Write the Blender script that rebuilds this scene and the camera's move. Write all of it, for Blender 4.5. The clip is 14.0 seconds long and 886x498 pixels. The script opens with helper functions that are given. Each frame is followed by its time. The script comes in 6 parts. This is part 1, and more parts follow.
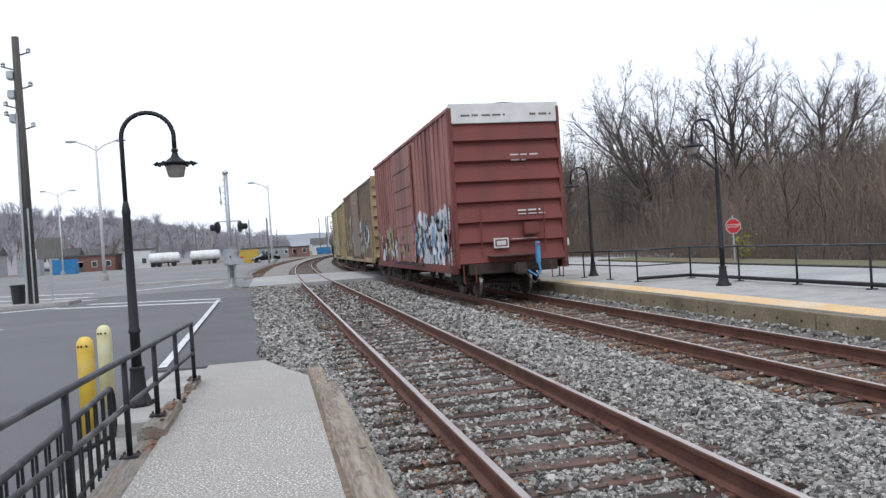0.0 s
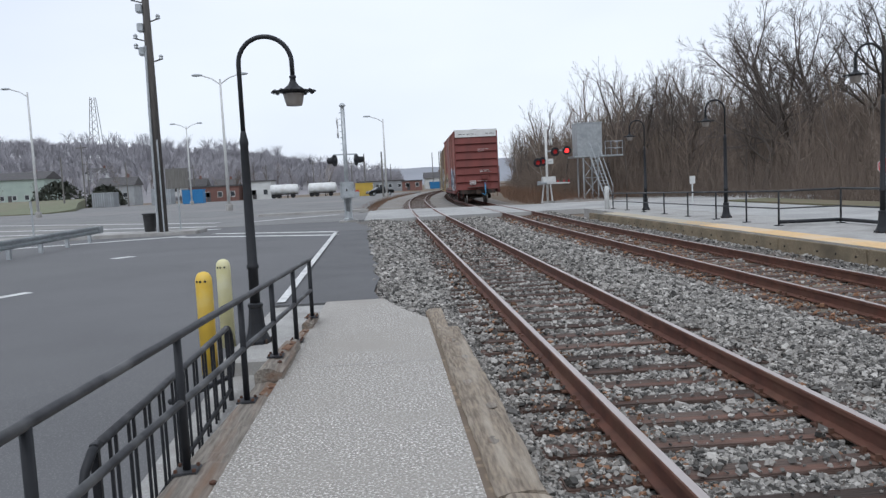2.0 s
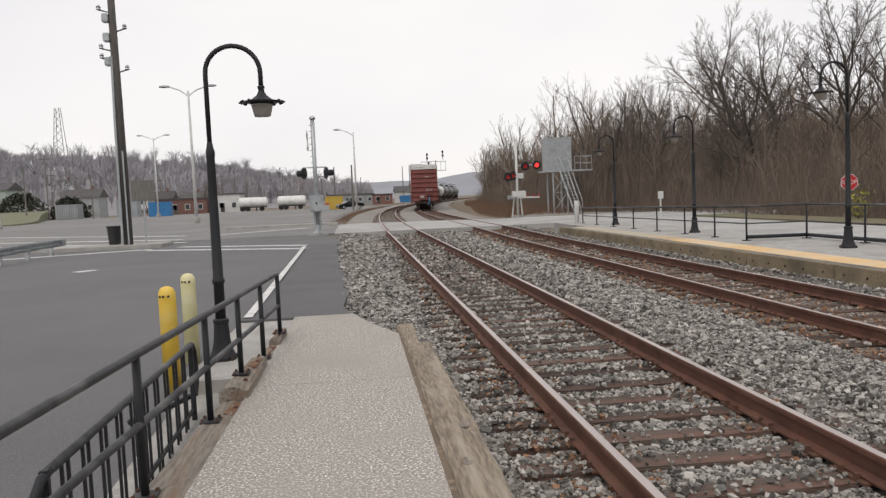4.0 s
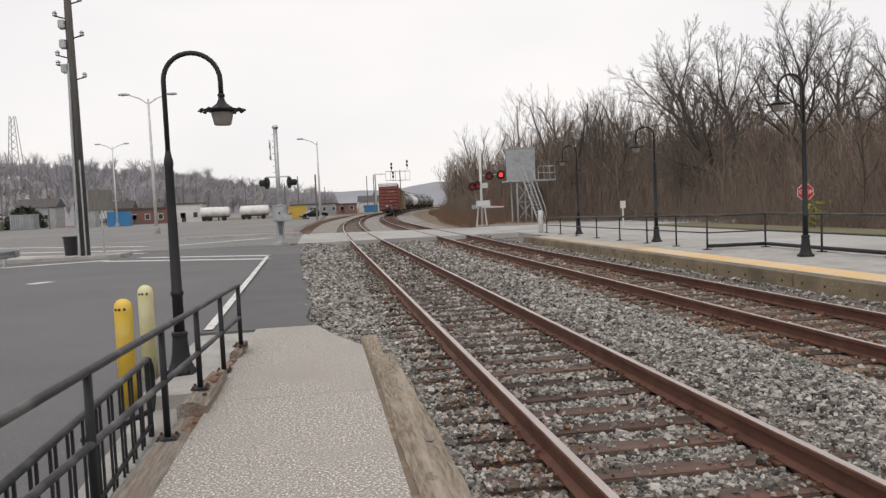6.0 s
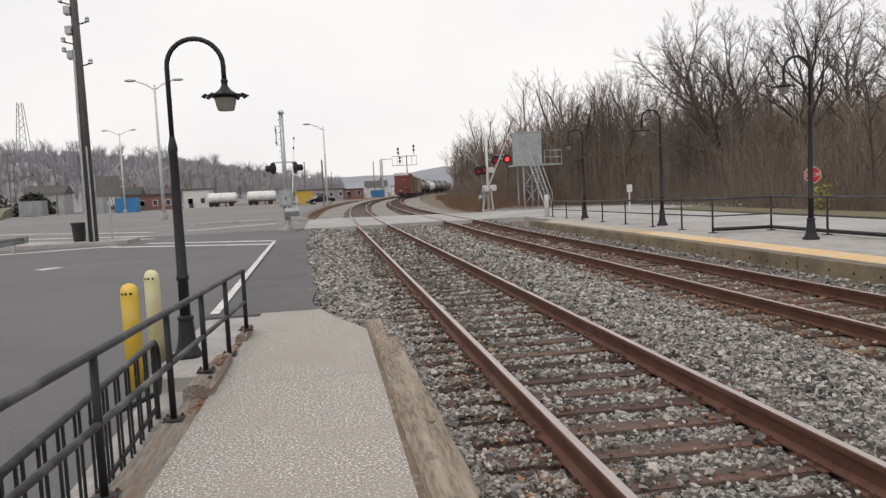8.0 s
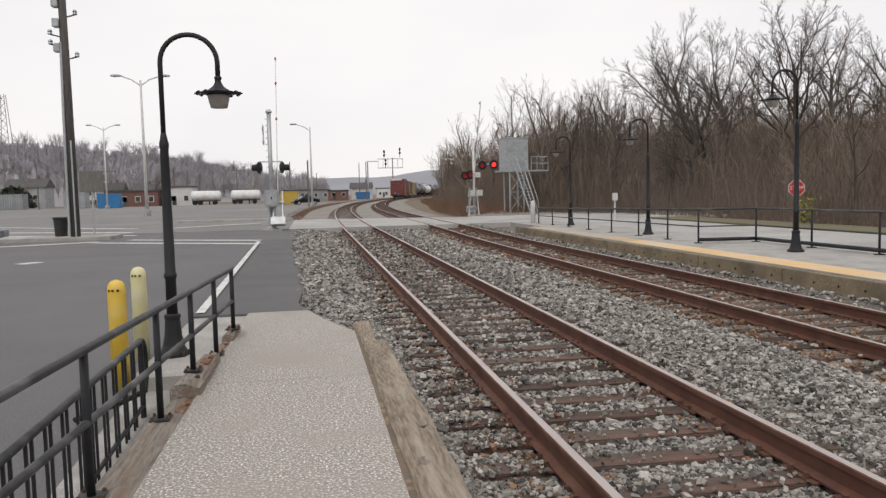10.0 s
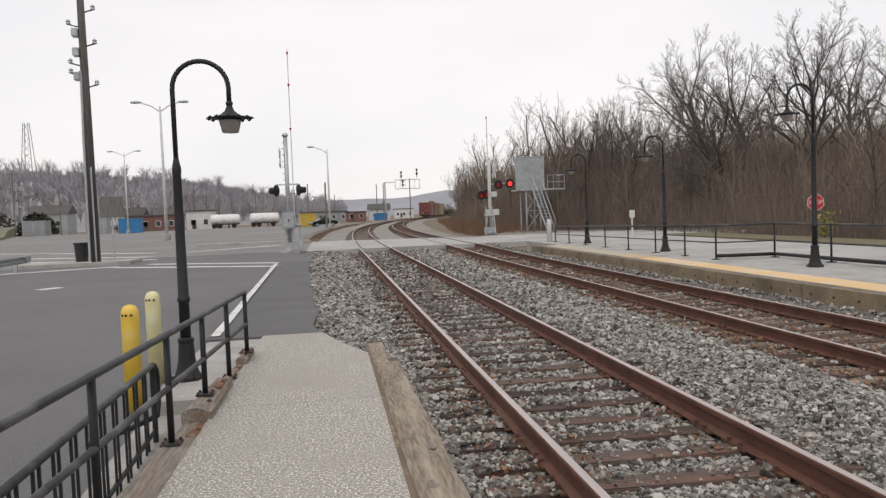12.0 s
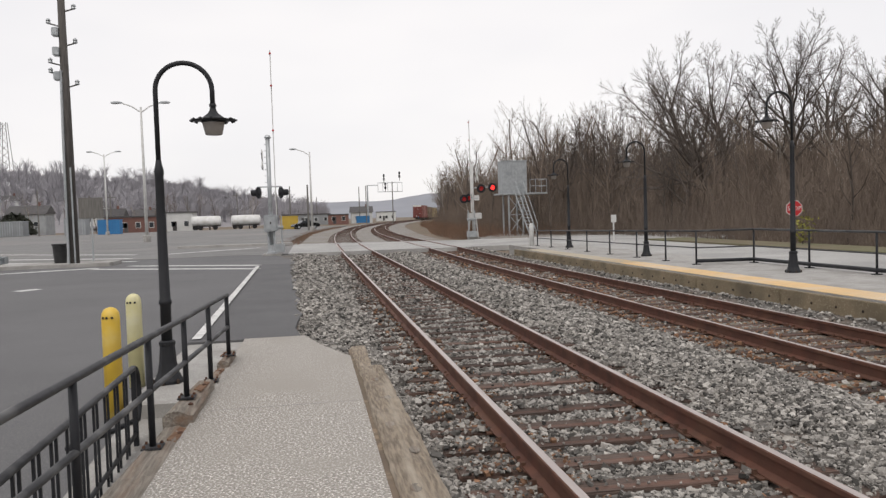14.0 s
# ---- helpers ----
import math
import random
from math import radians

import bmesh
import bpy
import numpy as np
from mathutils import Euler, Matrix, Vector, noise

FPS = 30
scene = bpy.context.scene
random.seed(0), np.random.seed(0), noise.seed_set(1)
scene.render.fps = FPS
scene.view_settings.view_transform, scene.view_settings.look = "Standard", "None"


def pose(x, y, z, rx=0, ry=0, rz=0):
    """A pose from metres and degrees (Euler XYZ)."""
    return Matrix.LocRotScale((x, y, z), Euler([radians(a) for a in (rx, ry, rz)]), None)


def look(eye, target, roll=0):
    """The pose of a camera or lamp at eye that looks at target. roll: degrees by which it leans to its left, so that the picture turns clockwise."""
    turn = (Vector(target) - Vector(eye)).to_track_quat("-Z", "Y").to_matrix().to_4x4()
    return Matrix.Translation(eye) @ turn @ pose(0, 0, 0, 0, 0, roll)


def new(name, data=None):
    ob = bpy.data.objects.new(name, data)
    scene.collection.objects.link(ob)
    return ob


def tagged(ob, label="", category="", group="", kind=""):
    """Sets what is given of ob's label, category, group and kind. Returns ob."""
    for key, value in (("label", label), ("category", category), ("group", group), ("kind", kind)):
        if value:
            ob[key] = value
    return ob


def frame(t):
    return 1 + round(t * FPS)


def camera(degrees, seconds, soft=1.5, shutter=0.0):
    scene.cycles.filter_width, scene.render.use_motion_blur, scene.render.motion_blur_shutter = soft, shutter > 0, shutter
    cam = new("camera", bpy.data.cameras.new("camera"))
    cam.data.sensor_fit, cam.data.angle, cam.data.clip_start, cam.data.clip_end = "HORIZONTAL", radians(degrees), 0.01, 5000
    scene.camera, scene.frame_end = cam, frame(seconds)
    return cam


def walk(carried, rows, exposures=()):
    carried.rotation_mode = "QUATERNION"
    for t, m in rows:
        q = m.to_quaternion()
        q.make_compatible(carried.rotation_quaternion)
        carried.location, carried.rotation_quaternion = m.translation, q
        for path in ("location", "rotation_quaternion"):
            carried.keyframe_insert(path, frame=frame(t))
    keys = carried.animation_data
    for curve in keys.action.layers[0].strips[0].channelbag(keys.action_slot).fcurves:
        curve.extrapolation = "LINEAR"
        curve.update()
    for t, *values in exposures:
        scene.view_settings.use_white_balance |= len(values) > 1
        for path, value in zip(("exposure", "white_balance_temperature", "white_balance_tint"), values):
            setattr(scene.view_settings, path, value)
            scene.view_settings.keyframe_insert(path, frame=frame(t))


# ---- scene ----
cam = camera(60.0, 14.0, soft=1.4)
PATH = [
    (0, (-0.313, -0.291, 1.638), (0.125, 1.661, 1.617), -3.7),
    (0.3, (-0.365, -0.139, 1.651), (0.032, 1.822, 1.67), -2.7),
    (0.5, (-0.377, -0.052, 1.654), (-0.061, 1.921, 1.575), -2.5),
    (1, (-0.34, 0.16, 1.66), (-0.153, 2.143, 1.476), -0.3),
    (1.5, (-0.295, 0.323, 1.662), (-0.166, 2.308, 1.464), -0.6),
    (2, (-0.388, 0.471, 1.66), (-0.245, 2.458, 1.488), -2.8),
    (2.2, (-0.426, 0.527, 1.657), (-0.26, 2.513, 1.488), -3.1),
    (4.3, (-0.389, 0.622, 1.654), (-0.158, 2.604, 1.518), -2.7),
    (4.5, (-0.398, 0.632, 1.65), (-0.149, 2.612, 1.514), -3.3),
    (5, (-0.429, 0.65, 1.651), (-0.132, 2.622, 1.506), -3.1),
    (5.5, (-0.43, 0.665, 1.657), (-0.106, 2.633, 1.511), -2.1),
    (6, (-0.378, 0.685, 1.658), (-0.063, 2.657, 1.539), -2.5),
    (6.5, (-0.34, 0.661, 1.653), (-0.044, 2.636, 1.543), -2.6),
    (7, (-0.309, 0.64, 1.652), (-0.023, 2.616, 1.535), -2.8),
    (7.5, (-0.32, 0.624, 1.651), (-0.032, 2.597, 1.499), -3.0),
    (9.8, (-0.411, 0.65, 1.646), (-0.072, 2.615, 1.487), -1.1),
    (10, (-0.417, 0.663, 1.65), (-0.08, 2.629, 1.501), -1.3),
    (10.5, (-0.402, 0.672, 1.65), (-0.087, 2.643, 1.524), -1.8),
    (11, (-0.378, 0.668, 1.654), (-0.108, 2.647, 1.552), -2.2),
    (11.5, (-0.357, 0.665, 1.652), (-0.083, 2.644, 1.549), -2.1),
    (12, (-0.341, 0.667, 1.653), (-0.049, 2.643, 1.557), -2.2),
    (12.5, (-0.332, 0.658, 1.656), (-0.023, 2.631, 1.55), -2.1),
    (13, (-0.346, 0.665, 1.655), (-0.02, 2.636, 1.557), -2.0),
    (13.5, (-0.347, 0.654, 1.662), (-0.02, 2.625, 1.572), -2.1),
    (14, (-0.356, 0.647, 1.661), (-0.018, 2.616, 1.572), -1.8),
]
walk(cam, [(t, look(eye, target, roll)) for t, eye, target, roll in PATH],
     exposures=((0.0, 0.3, 5950, 10), (0.5, 0.08, 5800, 10), (1.0, 0.0, 5850, 9), (1.5, 0.0, 5850, 9), (2.2, 0.0, 5950, 9), (4.3, 0.0, 6850, 12), (9.8, 0.0, 6800, 12), (14.0, 0.0, 6750, 12)))

# ---- light ----
world = bpy.data.worlds.new("overcast")
scene.world = world
world.use_nodes = True
wn, wl = world.node_tree.nodes, world.node_tree.links
wn.clear()
w_out, w_bg = wn.new("ShaderNodeOutputWorld"), wn.new("ShaderNodeBackground")
w_sky = wn.new("ShaderNodeTexSky")
w_sky.sky_type, w_sky.sun_disc = "NISHITA", False
w_sky.sun_elevation, w_sky.sun_rotation = radians(40), radians(200)
w_coord, w_map, w_noise, w_ramp = (wn.new(k) for k in ("ShaderNodeTexCoord", "ShaderNodeMapping", "ShaderNodeTexNoise", "ShaderNodeValToRGB"))
w_map.inputs["Scale"].default_value = (1.0, 1.0, 2.6)
w_noise.inputs["Scale"].default_value, w_noise.inputs["Detail"].default_value = 1.3, 4.0
w_ramp.color_ramp.elements[0].position, w_ramp.color_ramp.elements[0].color = 0.3, (7.6, 7.8, 8.3, 1)
w_ramp.color_ramp.elements[1].position, w_ramp.color_ramp.elements[1].color = 0.75, (9.6, 9.6, 9.7, 1)
w_mix = wn.new("ShaderNodeMix")
w_mix.data_type = "RGBA"
w_mix.inputs["Factor"].default_value = 0.93
wl.new(w_coord.outputs["Generated"], w_map.inputs["Vector"])
wl.new(w_map.outputs["Vector"], w_noise.inputs["Vector"])
wl.new(w_noise.outputs["Fac"], w_ramp.inputs["Fac"])
wl.new(w_sky.outputs["Color"], w_mix.inputs["A"])
wl.new(w_ramp.outputs["Color"], w_mix.inputs["B"])
wl.new(w_mix.outputs["Result"], w_bg.inputs["Color"])
w_bg.inputs["Strength"].default_value = 0.106
wl.new(w_bg.outputs["Background"], w_out.inputs["Surface"])
sun = new("sun", bpy.data.lights.new("sun", "SUN"))
sun.data.energy, sun.data.angle, sun.data.color = 1.1, radians(25), (1.0, 0.97, 0.93)
sun.matrix_world = look((0, 0, 60), (14, 38, 0))


# ---- materials ----
def mat(name, a, b=None, rough=0.8, metal=0.0, scale=6.0, detail=6.0, bump=0.2, speck=None, speck_scale=60.0, stretch=(1, 1, 1),
        stain=None, stain_scale=0.7, random=0.0, island=False, emit=None, power=0.0, spec=0.35, coord="Object"):
    """A surface of two tones in noise, with specks or grain, large stains, fine relief and a change from piece to piece."""
    m = bpy.data.materials.new(name)
    m.use_nodes = True
    n, l = m.node_tree.nodes, m.node_tree.links
    s = n["Principled BSDF"]
    b = b or tuple(c * 0.72 for c in a)
    tc, mp = n.new("ShaderNodeTexCoord"), n.new("ShaderNodeMapping")
    mp.inputs["Scale"].default_value = stretch
    l.new(tc.outputs[coord], mp.inputs["Vector"])

    def noisy(sc, de):
        t = n.new("ShaderNodeTexNoise")
        t.inputs["Scale"].default_value, t.inputs["Detail"].default_value = sc, de
        l.new(mp.outputs["Vector"], t.inputs["Vector"])
        return t

    def ramp(src, p0, p1):
        r = n.new("ShaderNodeMapRange")
        r.inputs["From Min"].default_value, r.inputs["From Max"].default_value = p0, p1
        l.new(src, r.inputs["Value"])
        return r.outputs["Result"]

    def mix(fac, ca, cb, kind="MIX"):
        x = n.new("ShaderNodeMix")
        x.data_type, x.blend_type = "RGBA", kind
        for sock, v in (("Factor", fac), ("A", ca), ("B", cb)):
            if isinstance(v, tuple):
                x.inputs[sock].default_value = (*v, 1)
            elif isinstance(v, float):
                x.inputs[sock].default_value = v
            else:
                l.new(v, x.inputs[sock])
        return x.outputs["Result"]

    fine = noisy(scale, detail)
    col = mix(ramp(fine.outputs["Fac"], 0.32, 0.68), a, b)
    if speck:
        grain = noisy(speck_scale, 2.0)
        col = mix(ramp(grain.outputs["Fac"], 0.54, 0.66), col, speck)
    if stain:
        big = noisy(stain_scale, 3.0)
        col = mix(ramp(big.outputs["Fac"], 0.48, 0.72), col, stain)
    if random or island:
        if island:
            info = n.new("ShaderNodeNewGeometry").outputs["Random Per Island"]
        else:
            info = n.new("ShaderNodeObjectInfo").outputs["Random"]
        v = n.new("ShaderNodeMapRange")
        v.inputs["To Min"].default_value, v.inputs["To Max"].default_value = 1 - random, 1 + random
        l.new(info, v.inputs["Value"])
        c = n.new("ShaderNodeCombineColor")
        for k in ("Red", "Green", "Blue"):
            l.new(v.outputs["Result"], c.inputs[k])
        col = mix(1.0, col, c.outputs["Color"], "MULTIPLY")
    l.new(col, s.inputs["Base Color"])
    s.inputs["Roughness"].default_value, s.inputs["Metallic"].default_value = rough, metal
    s.inputs["Specular IOR Level"].default_value = spec
    if bump:
        bp = n.new("ShaderNodeBump")
        bp.inputs["Strength"].default_value, bp.inputs["Distance"].default_value = bump, 0.02
        l.new((grain if speck else fine).outputs["Fac"], bp.inputs["Height"])
        l.new(bp.outputs["Normal"], s.inputs["Normal"])
    if emit:
        s.inputs["Emission Color"].default_value, s.inputs["Emission Strength"].default_value = (*emit, 1), power
    return m


M = {}
M["ground"] = mat("ground_earth", (0.13, 0.11, 0.085), (0.09, 0.08, 0.06), 0.95, scale=0.6, speck=(0.2, 0.18, 0.14), speck_scale=9, stain=(0.12, 0.12, 0.06), stain_scale=0.05)
M["litter"] = mat("leaf_litter", (0.19, 0.145, 0.105), (0.12, 0.092, 0.07), 0.95, scale=0.8, speck=(0.26, 0.2, 0.14), speck_scale=7, stain=(0.13, 0.115, 0.075), stain_scale=0.1)
M["grass"] = mat("dry_grass", (0.15, 0.125, 0.082), (0.18, 0.15, 0.098), 0.95, scale=0.8, speck=(0.13, 0.12, 0.065), speck_scale=8, stain=(0.13, 0.14, 0.07), stain_scale=0.2)
# ballast without the dark gap tone, where no loose stones lie on it
M["bedfar"] = mat("plain_ballast_bed", (0.27, 0.255, 0.235), (0.17, 0.16, 0.148), 0.95, scale=9, detail=3, bump=0.6, speck=(0.36, 0.345, 0.32), speck_scale=14, stain=(0.19, 0.155, 0.125), stain_scale=0.25)
M["lawn"] = mat("dull_lawn", (0.17, 0.18, 0.11), (0.13, 0.14, 0.085), 0.95, scale=0.5, speck=(0.2, 0.19, 0.13), speck_scale=5, stain=(0.19, 0.165, 0.12), stain_scale=0.08)
# base tones darkened to paint shade into the gaps between the loose stones
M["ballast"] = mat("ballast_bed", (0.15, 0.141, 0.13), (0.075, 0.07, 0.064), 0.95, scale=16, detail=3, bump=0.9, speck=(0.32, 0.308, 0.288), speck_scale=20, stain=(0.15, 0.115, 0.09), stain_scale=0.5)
M["stone"] = mat("crushed_stone", (0.3, 0.285, 0.263), (0.185, 0.174, 0.158), 0.9, scale=14, bump=0.3, random=0.86, island=True)
M["stone_rust"] = mat("rusty_stone", (0.27, 0.155, 0.095), (0.16, 0.085, 0.05), 0.95, scale=14, bump=0.3, random=0.55, island=True)
M["rustbed"] = mat("rusty_ballast", (0.17, 0.135, 0.108), (0.1, 0.078, 0.062), 0.95, scale=16, detail=3, bump=0.9, speck=(0.3, 0.25, 0.2), speck_scale=22, stain=(0.17, 0.16, 0.12), stain_scale=0.6)
M["asphalt"] = mat("asphalt", (0.138, 0.137, 0.14), (0.108, 0.107, 0.11), 0.88, scale=0.35, speck=(0.17, 0.17, 0.17), speck_scale=70, bump=0.25, stain=(0.14, 0.14, 0.14), stain_scale=0.12)
M["yard"] = mat("worn_yard_asphalt", (0.2, 0.197, 0.194), (0.155, 0.152, 0.15), 0.9, scale=0.3, speck=(0.24, 0.238, 0.234), speck_scale=30, bump=0.2, stain=(0.24, 0.23, 0.215), stain_scale=0.07)
M["asphalt_new"] = mat("asphalt_patch", (0.118, 0.117, 0.12), (0.096, 0.095, 0.098), 0.88, scale=0.8, speck=(0.14, 0.14, 0.14), speck_scale=80, bump=0.3)
M["road"] = mat("worn_road", (0.4, 0.395, 0.38), (0.3, 0.297, 0.287), 0.9, scale=0.5, speck=(0.48, 0.475, 0.46), speck_scale=40, bump=0.2, stain=(0.28, 0.278, 0.27), stain_scale=0.3)
M["concrete"] = mat("exposed_aggregate", (0.43, 0.4, 0.36), (0.22, 0.203, 0.182), 0.92, scale=46, detail=4, speck=(0.84, 0.81, 0.76), speck_scale=58, bump=1.0, stain=(0.36, 0.335, 0.3), stain_scale=0.8)
M["pad"] = mat("plain_concrete", (0.38, 0.37, 0.35), (0.3, 0.29, 0.275), 0.9, scale=4, speck=(0.45, 0.44, 0.42), speck_scale=50, bump=0.3, stain=(0.25, 0.24, 0.22), stain_scale=1.4)
M["edge"] = mat("weathered_edge", (0.27, 0.215, 0.14), (0.17, 0.135, 0.09), 0.92, scale=2.2, speck=(0.3, 0.25, 0.17), speck_scale=30, stain=(0.12, 0.1, 0.07), stain_scale=0.9)
M["timber"] = mat("weathered_timber", (0.32, 0.265, 0.2), (0.14, 0.112, 0.088), 0.9, scale=5, detail=8, stretch=(11, 1.1, 11), bump=1.0, stain=(0.38, 0.33, 0.265), stain_scale=0.9, random=0.12)
M["timber_dark"] = mat("stained_timber", (0.3, 0.268, 0.228), (0.14, 0.122, 0.102), 0.9, scale=5, detail=8, stretch=(9, 0.55, 9), bump=0.9, stain=(0.21, 0.145, 0.105), stain_scale=1.2, random=0.15)
M["tie"] = mat("creosoted_tie", (0.112, 0.081, 0.067), (0.054, 0.041, 0.035), 0.95, scale=6, detail=8, stretch=(0.5, 8, 8), bump=0.9, stain=(0.13, 0.07, 0.052), stain_scale=0.9, random=0.45)
M["rail"] = mat("rusted_rail", (0.135, 0.057, 0.038), (0.078, 0.036, 0.026), 0.75, metal=0.1, scale=5, bump=0.25, stain=(0.14, 0.07, 0.045), stain_scale=2.0)
M["railtop"] = mat("worn_rail_head", (0.52, 0.465, 0.44), (0.38, 0.33, 0.31), 0.42, metal=0.45, scale=3, stretch=(8, 0.3, 8), bump=0.05)
M["plate"] = mat("rusted_plate", (0.15, 0.075, 0.048), (0.085, 0.048, 0.035), 0.9, metal=0.1, scale=8, bump=0.4, random=0.25)
M["black"] = mat("black_paint", (0.015, 0.016, 0.019), (0.022, 0.023, 0.026), 0.55, scale=7, bump=0.08, spec=0.3)
M["blackrail"] = mat("worn_black_paint", (0.045, 0.046, 0.05), (0.022, 0.022, 0.025), 0.55, scale=9, bump=0.15, stain=(0.11, 0.11, 0.11), stain_scale=3.0, spec=0.35)
M["glass"] = mat("milky_glass", (0.3, 0.275, 0.25), (0.24, 0.22, 0.2), 0.25, scale=4, bump=0.05, spec=0.5)
M["white"] = mat("road_white", (0.72, 0.72, 0.7), (0.5, 0.5, 0.49), 0.85, scale=7, bump=0.2, stain=(0.45, 0.45, 0.44), stain_scale=2)
M["tactile"] = mat("yellow_tactile", (0.7, 0.47, 0.23), (0.56, 0.4, 0.22), 0.8, scale=9, bump=0.3, stain=(0.56, 0.47, 0.36), stain_scale=0.9, random=0.06)
M["yellow"] = mat("yellow_paint", (0.74, 0.5, 0.06), (0.66, 0.43, 0.06), 0.5, scale=5, bump=0.1, stain=(0.7, 0.55, 0.2), stain_scale=3)
M["cream"] = mat("faded_yellow_paint", (0.7, 0.65, 0.36), (0.6, 0.56, 0.3), 0.55, scale=5, bump=0.1, stain=(0.68, 0.66, 0.5), stain_scale=3)
M["galv"] = mat("galvanised_steel", (0.47, 0.49, 0.5), (0.36, 0.38, 0.39), 0.45, metal=0.55, scale=5, bump=0.08, stain=(0.33, 0.35, 0.36), stain_scale=2)
M["steelwhite"] = mat("pale_painted_steel", (0.62, 0.62, 0.6), (0.5, 0.5, 0.49), 0.5, scale=4, bump=0.05)
M["pole"] = mat("weathered_pole", (0.11, 0.1, 0.092), (0.065, 0.06, 0.056), 0.9, scale=5, stretch=(5, 5, 0.4), bump=0.4)
M["polegrey"] = mat("grey_wood_pole", (0.2, 0.19, 0.175), (0.13, 0.125, 0.115), 0.9, scale=5, stretch=(5, 5, 0.4), bump=0.4)
M["bin"] = mat("black_plastic", (0.02, 0.02, 0.021), (0.03, 0.03, 0.03), 0.5, scale=5, bump=0.05)
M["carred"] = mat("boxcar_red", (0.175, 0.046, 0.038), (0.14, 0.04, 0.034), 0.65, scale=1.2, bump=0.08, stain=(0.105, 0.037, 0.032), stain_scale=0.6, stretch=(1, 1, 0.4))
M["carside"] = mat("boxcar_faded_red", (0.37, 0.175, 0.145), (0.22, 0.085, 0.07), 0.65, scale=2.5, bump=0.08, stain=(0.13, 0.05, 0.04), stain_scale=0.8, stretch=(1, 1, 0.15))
M["carwhite"] = mat("boxcar_white", (0.68, 0.68, 0.66), (0.56, 0.56, 0.54), 0.6, scale=2, bump=0.05)
M["caryellow"] = mat("boxcar_yellow", (0.4, 0.31, 0.16), (0.28, 0.22, 0.13), 0.65, scale=1.5, bump=0.08, stain=(0.2, 0.14, 0.08), stain_scale=0.7)
M["carbrown"] = mat("boxcar_brown", (0.21, 0.16, 0.12), (0.15, 0.11, 0.085), 0.7, scale=1.5, bump=0.08, stain=(0.27, 0.2, 0.11), stain_scale=0.7)
M["tankblack"] = mat("tank_black", (0.022, 0.022, 0.023), (0.035, 0.034, 0.033), 0.42, scale=1.3, bump=0.05, stain=(0.06, 0.05, 0.045), stain_scale=0.5)
M["tankwhite"] = mat("tank_white", (0.72, 0.72, 0.71), (0.6, 0.6, 0.58), 0.45, scale=1.3, bump=0.05, stain=(0.5, 0.48, 0.44), stain_scale=0.6)
M["under"] = mat("grimy_underframe", (0.045, 0.035, 0.03), (0.028, 0.024, 0.021), 0.85, scale=4, bump=0.3, stain=(0.08, 0.05, 0.035), stain_scale=2)
M["wheel"] = mat("steel_wheel", (0.12, 0.09, 0.075), (0.07, 0.055, 0.047), 0.6, metal=0.5, scale=4, bump=0.1)
M["tread"] = mat("bright_wheel_tread", (0.6, 0.59, 0.57), (0.5, 0.49, 0.47), 0.3, metal=0.9, scale=4, bump=0.02)
M["spraywhite"] = mat("spray_white", (0.6, 0.62, 0.64), (0.45, 0.48, 0.52), 0.6, scale=4, bump=0.0, random=0.25)
M["sprayblue"] = mat("spray_blue", (0.12, 0.2, 0.34), (0.2, 0.28, 0.36), 0.6, scale=4, bump=0.0, random=0.4)
M["sprayblack"] = mat("spray_black", (0.03, 0.03, 0.035), (0.06, 0.06, 0.065), 0.6, scale=4, bump=0.0)
M["sprayolive"] = mat("spray_olive", (0.34, 0.3, 0.12), (0.2, 0.22, 0.14), 0.6, scale=4, bump=0.0, random=0.4)
M["bluehose"] = mat("blue_flag", (0.1, 0.3, 0.52), (0.08, 0.25, 0.45), 0.6, scale=6, bump=0.05)
M["signred"] = mat("sign_red", (0.5, 0.03, 0.035), (0.42, 0.03, 0.035), 0.45, scale=4, bump=0.0)
M["redlamp"] = mat("lit_red_lens", (0.5, 0.02, 0.02), (0.4, 0.02, 0.02), 0.3, scale=4, bump=0.0, emit=(1.0, 0.035, 0.03), power=2.2)
M["dimlamp"] = mat("dim_red_lens", (0.3, 0.02, 0.02), (0.25, 0.02, 0.02), 0.3, scale=4, bump=0.0, emit=(1.0, 0.03, 0.03), power=0.1)
M["bark"] = mat("grey_bark", (0.135, 0.112, 0.095), (0.085, 0.07, 0.06), 0.95, scale=3, stretch=(3, 3, 0.5), bump=0.4, random=0.3)
M["twig"] = mat("brown_twigs", (0.2, 0.158, 0.126), (0.125, 0.098, 0.08), 0.95, scale=0.6, bump=0.0, random=0.3)
M["darktwig"] = mat("dark_grey_twigs", (0.135, 0.114, 0.1), (0.09, 0.076, 0.068), 0.95, scale=0.6, bump=0.0, random=0.2)
M["pale"] = mat("pale_bark", (0.36, 0.33, 0.29), (0.2, 0.18, 0.155), 0.9, scale=3, stretch=(3, 3, 0.8), bump=0.3, random=0.2)
M["brush"] = mat("red_brown_brush", (0.23, 0.14, 0.095), (0.16, 0.105, 0.07), 0.95, scale=0.4, bump=0.0, random=0.35, island=True)
# next three: air haze is mixed into the base colours, paler and bluer with distance
M["farwood"] = mat("hazed_bare_wood", (0.36, 0.35, 0.37), (0.27, 0.262, 0.28), 0.95, scale=0.05, bump=0.0, random=0.1, island=True)
M["farhill"] = mat("hazed_hillside", (0.3, 0.288, 0.298), (0.24, 0.23, 0.24), 0.95, scale=0.02, speck=(0.31, 0.295, 0.3), speck_scale=0.12, bump=0.0)
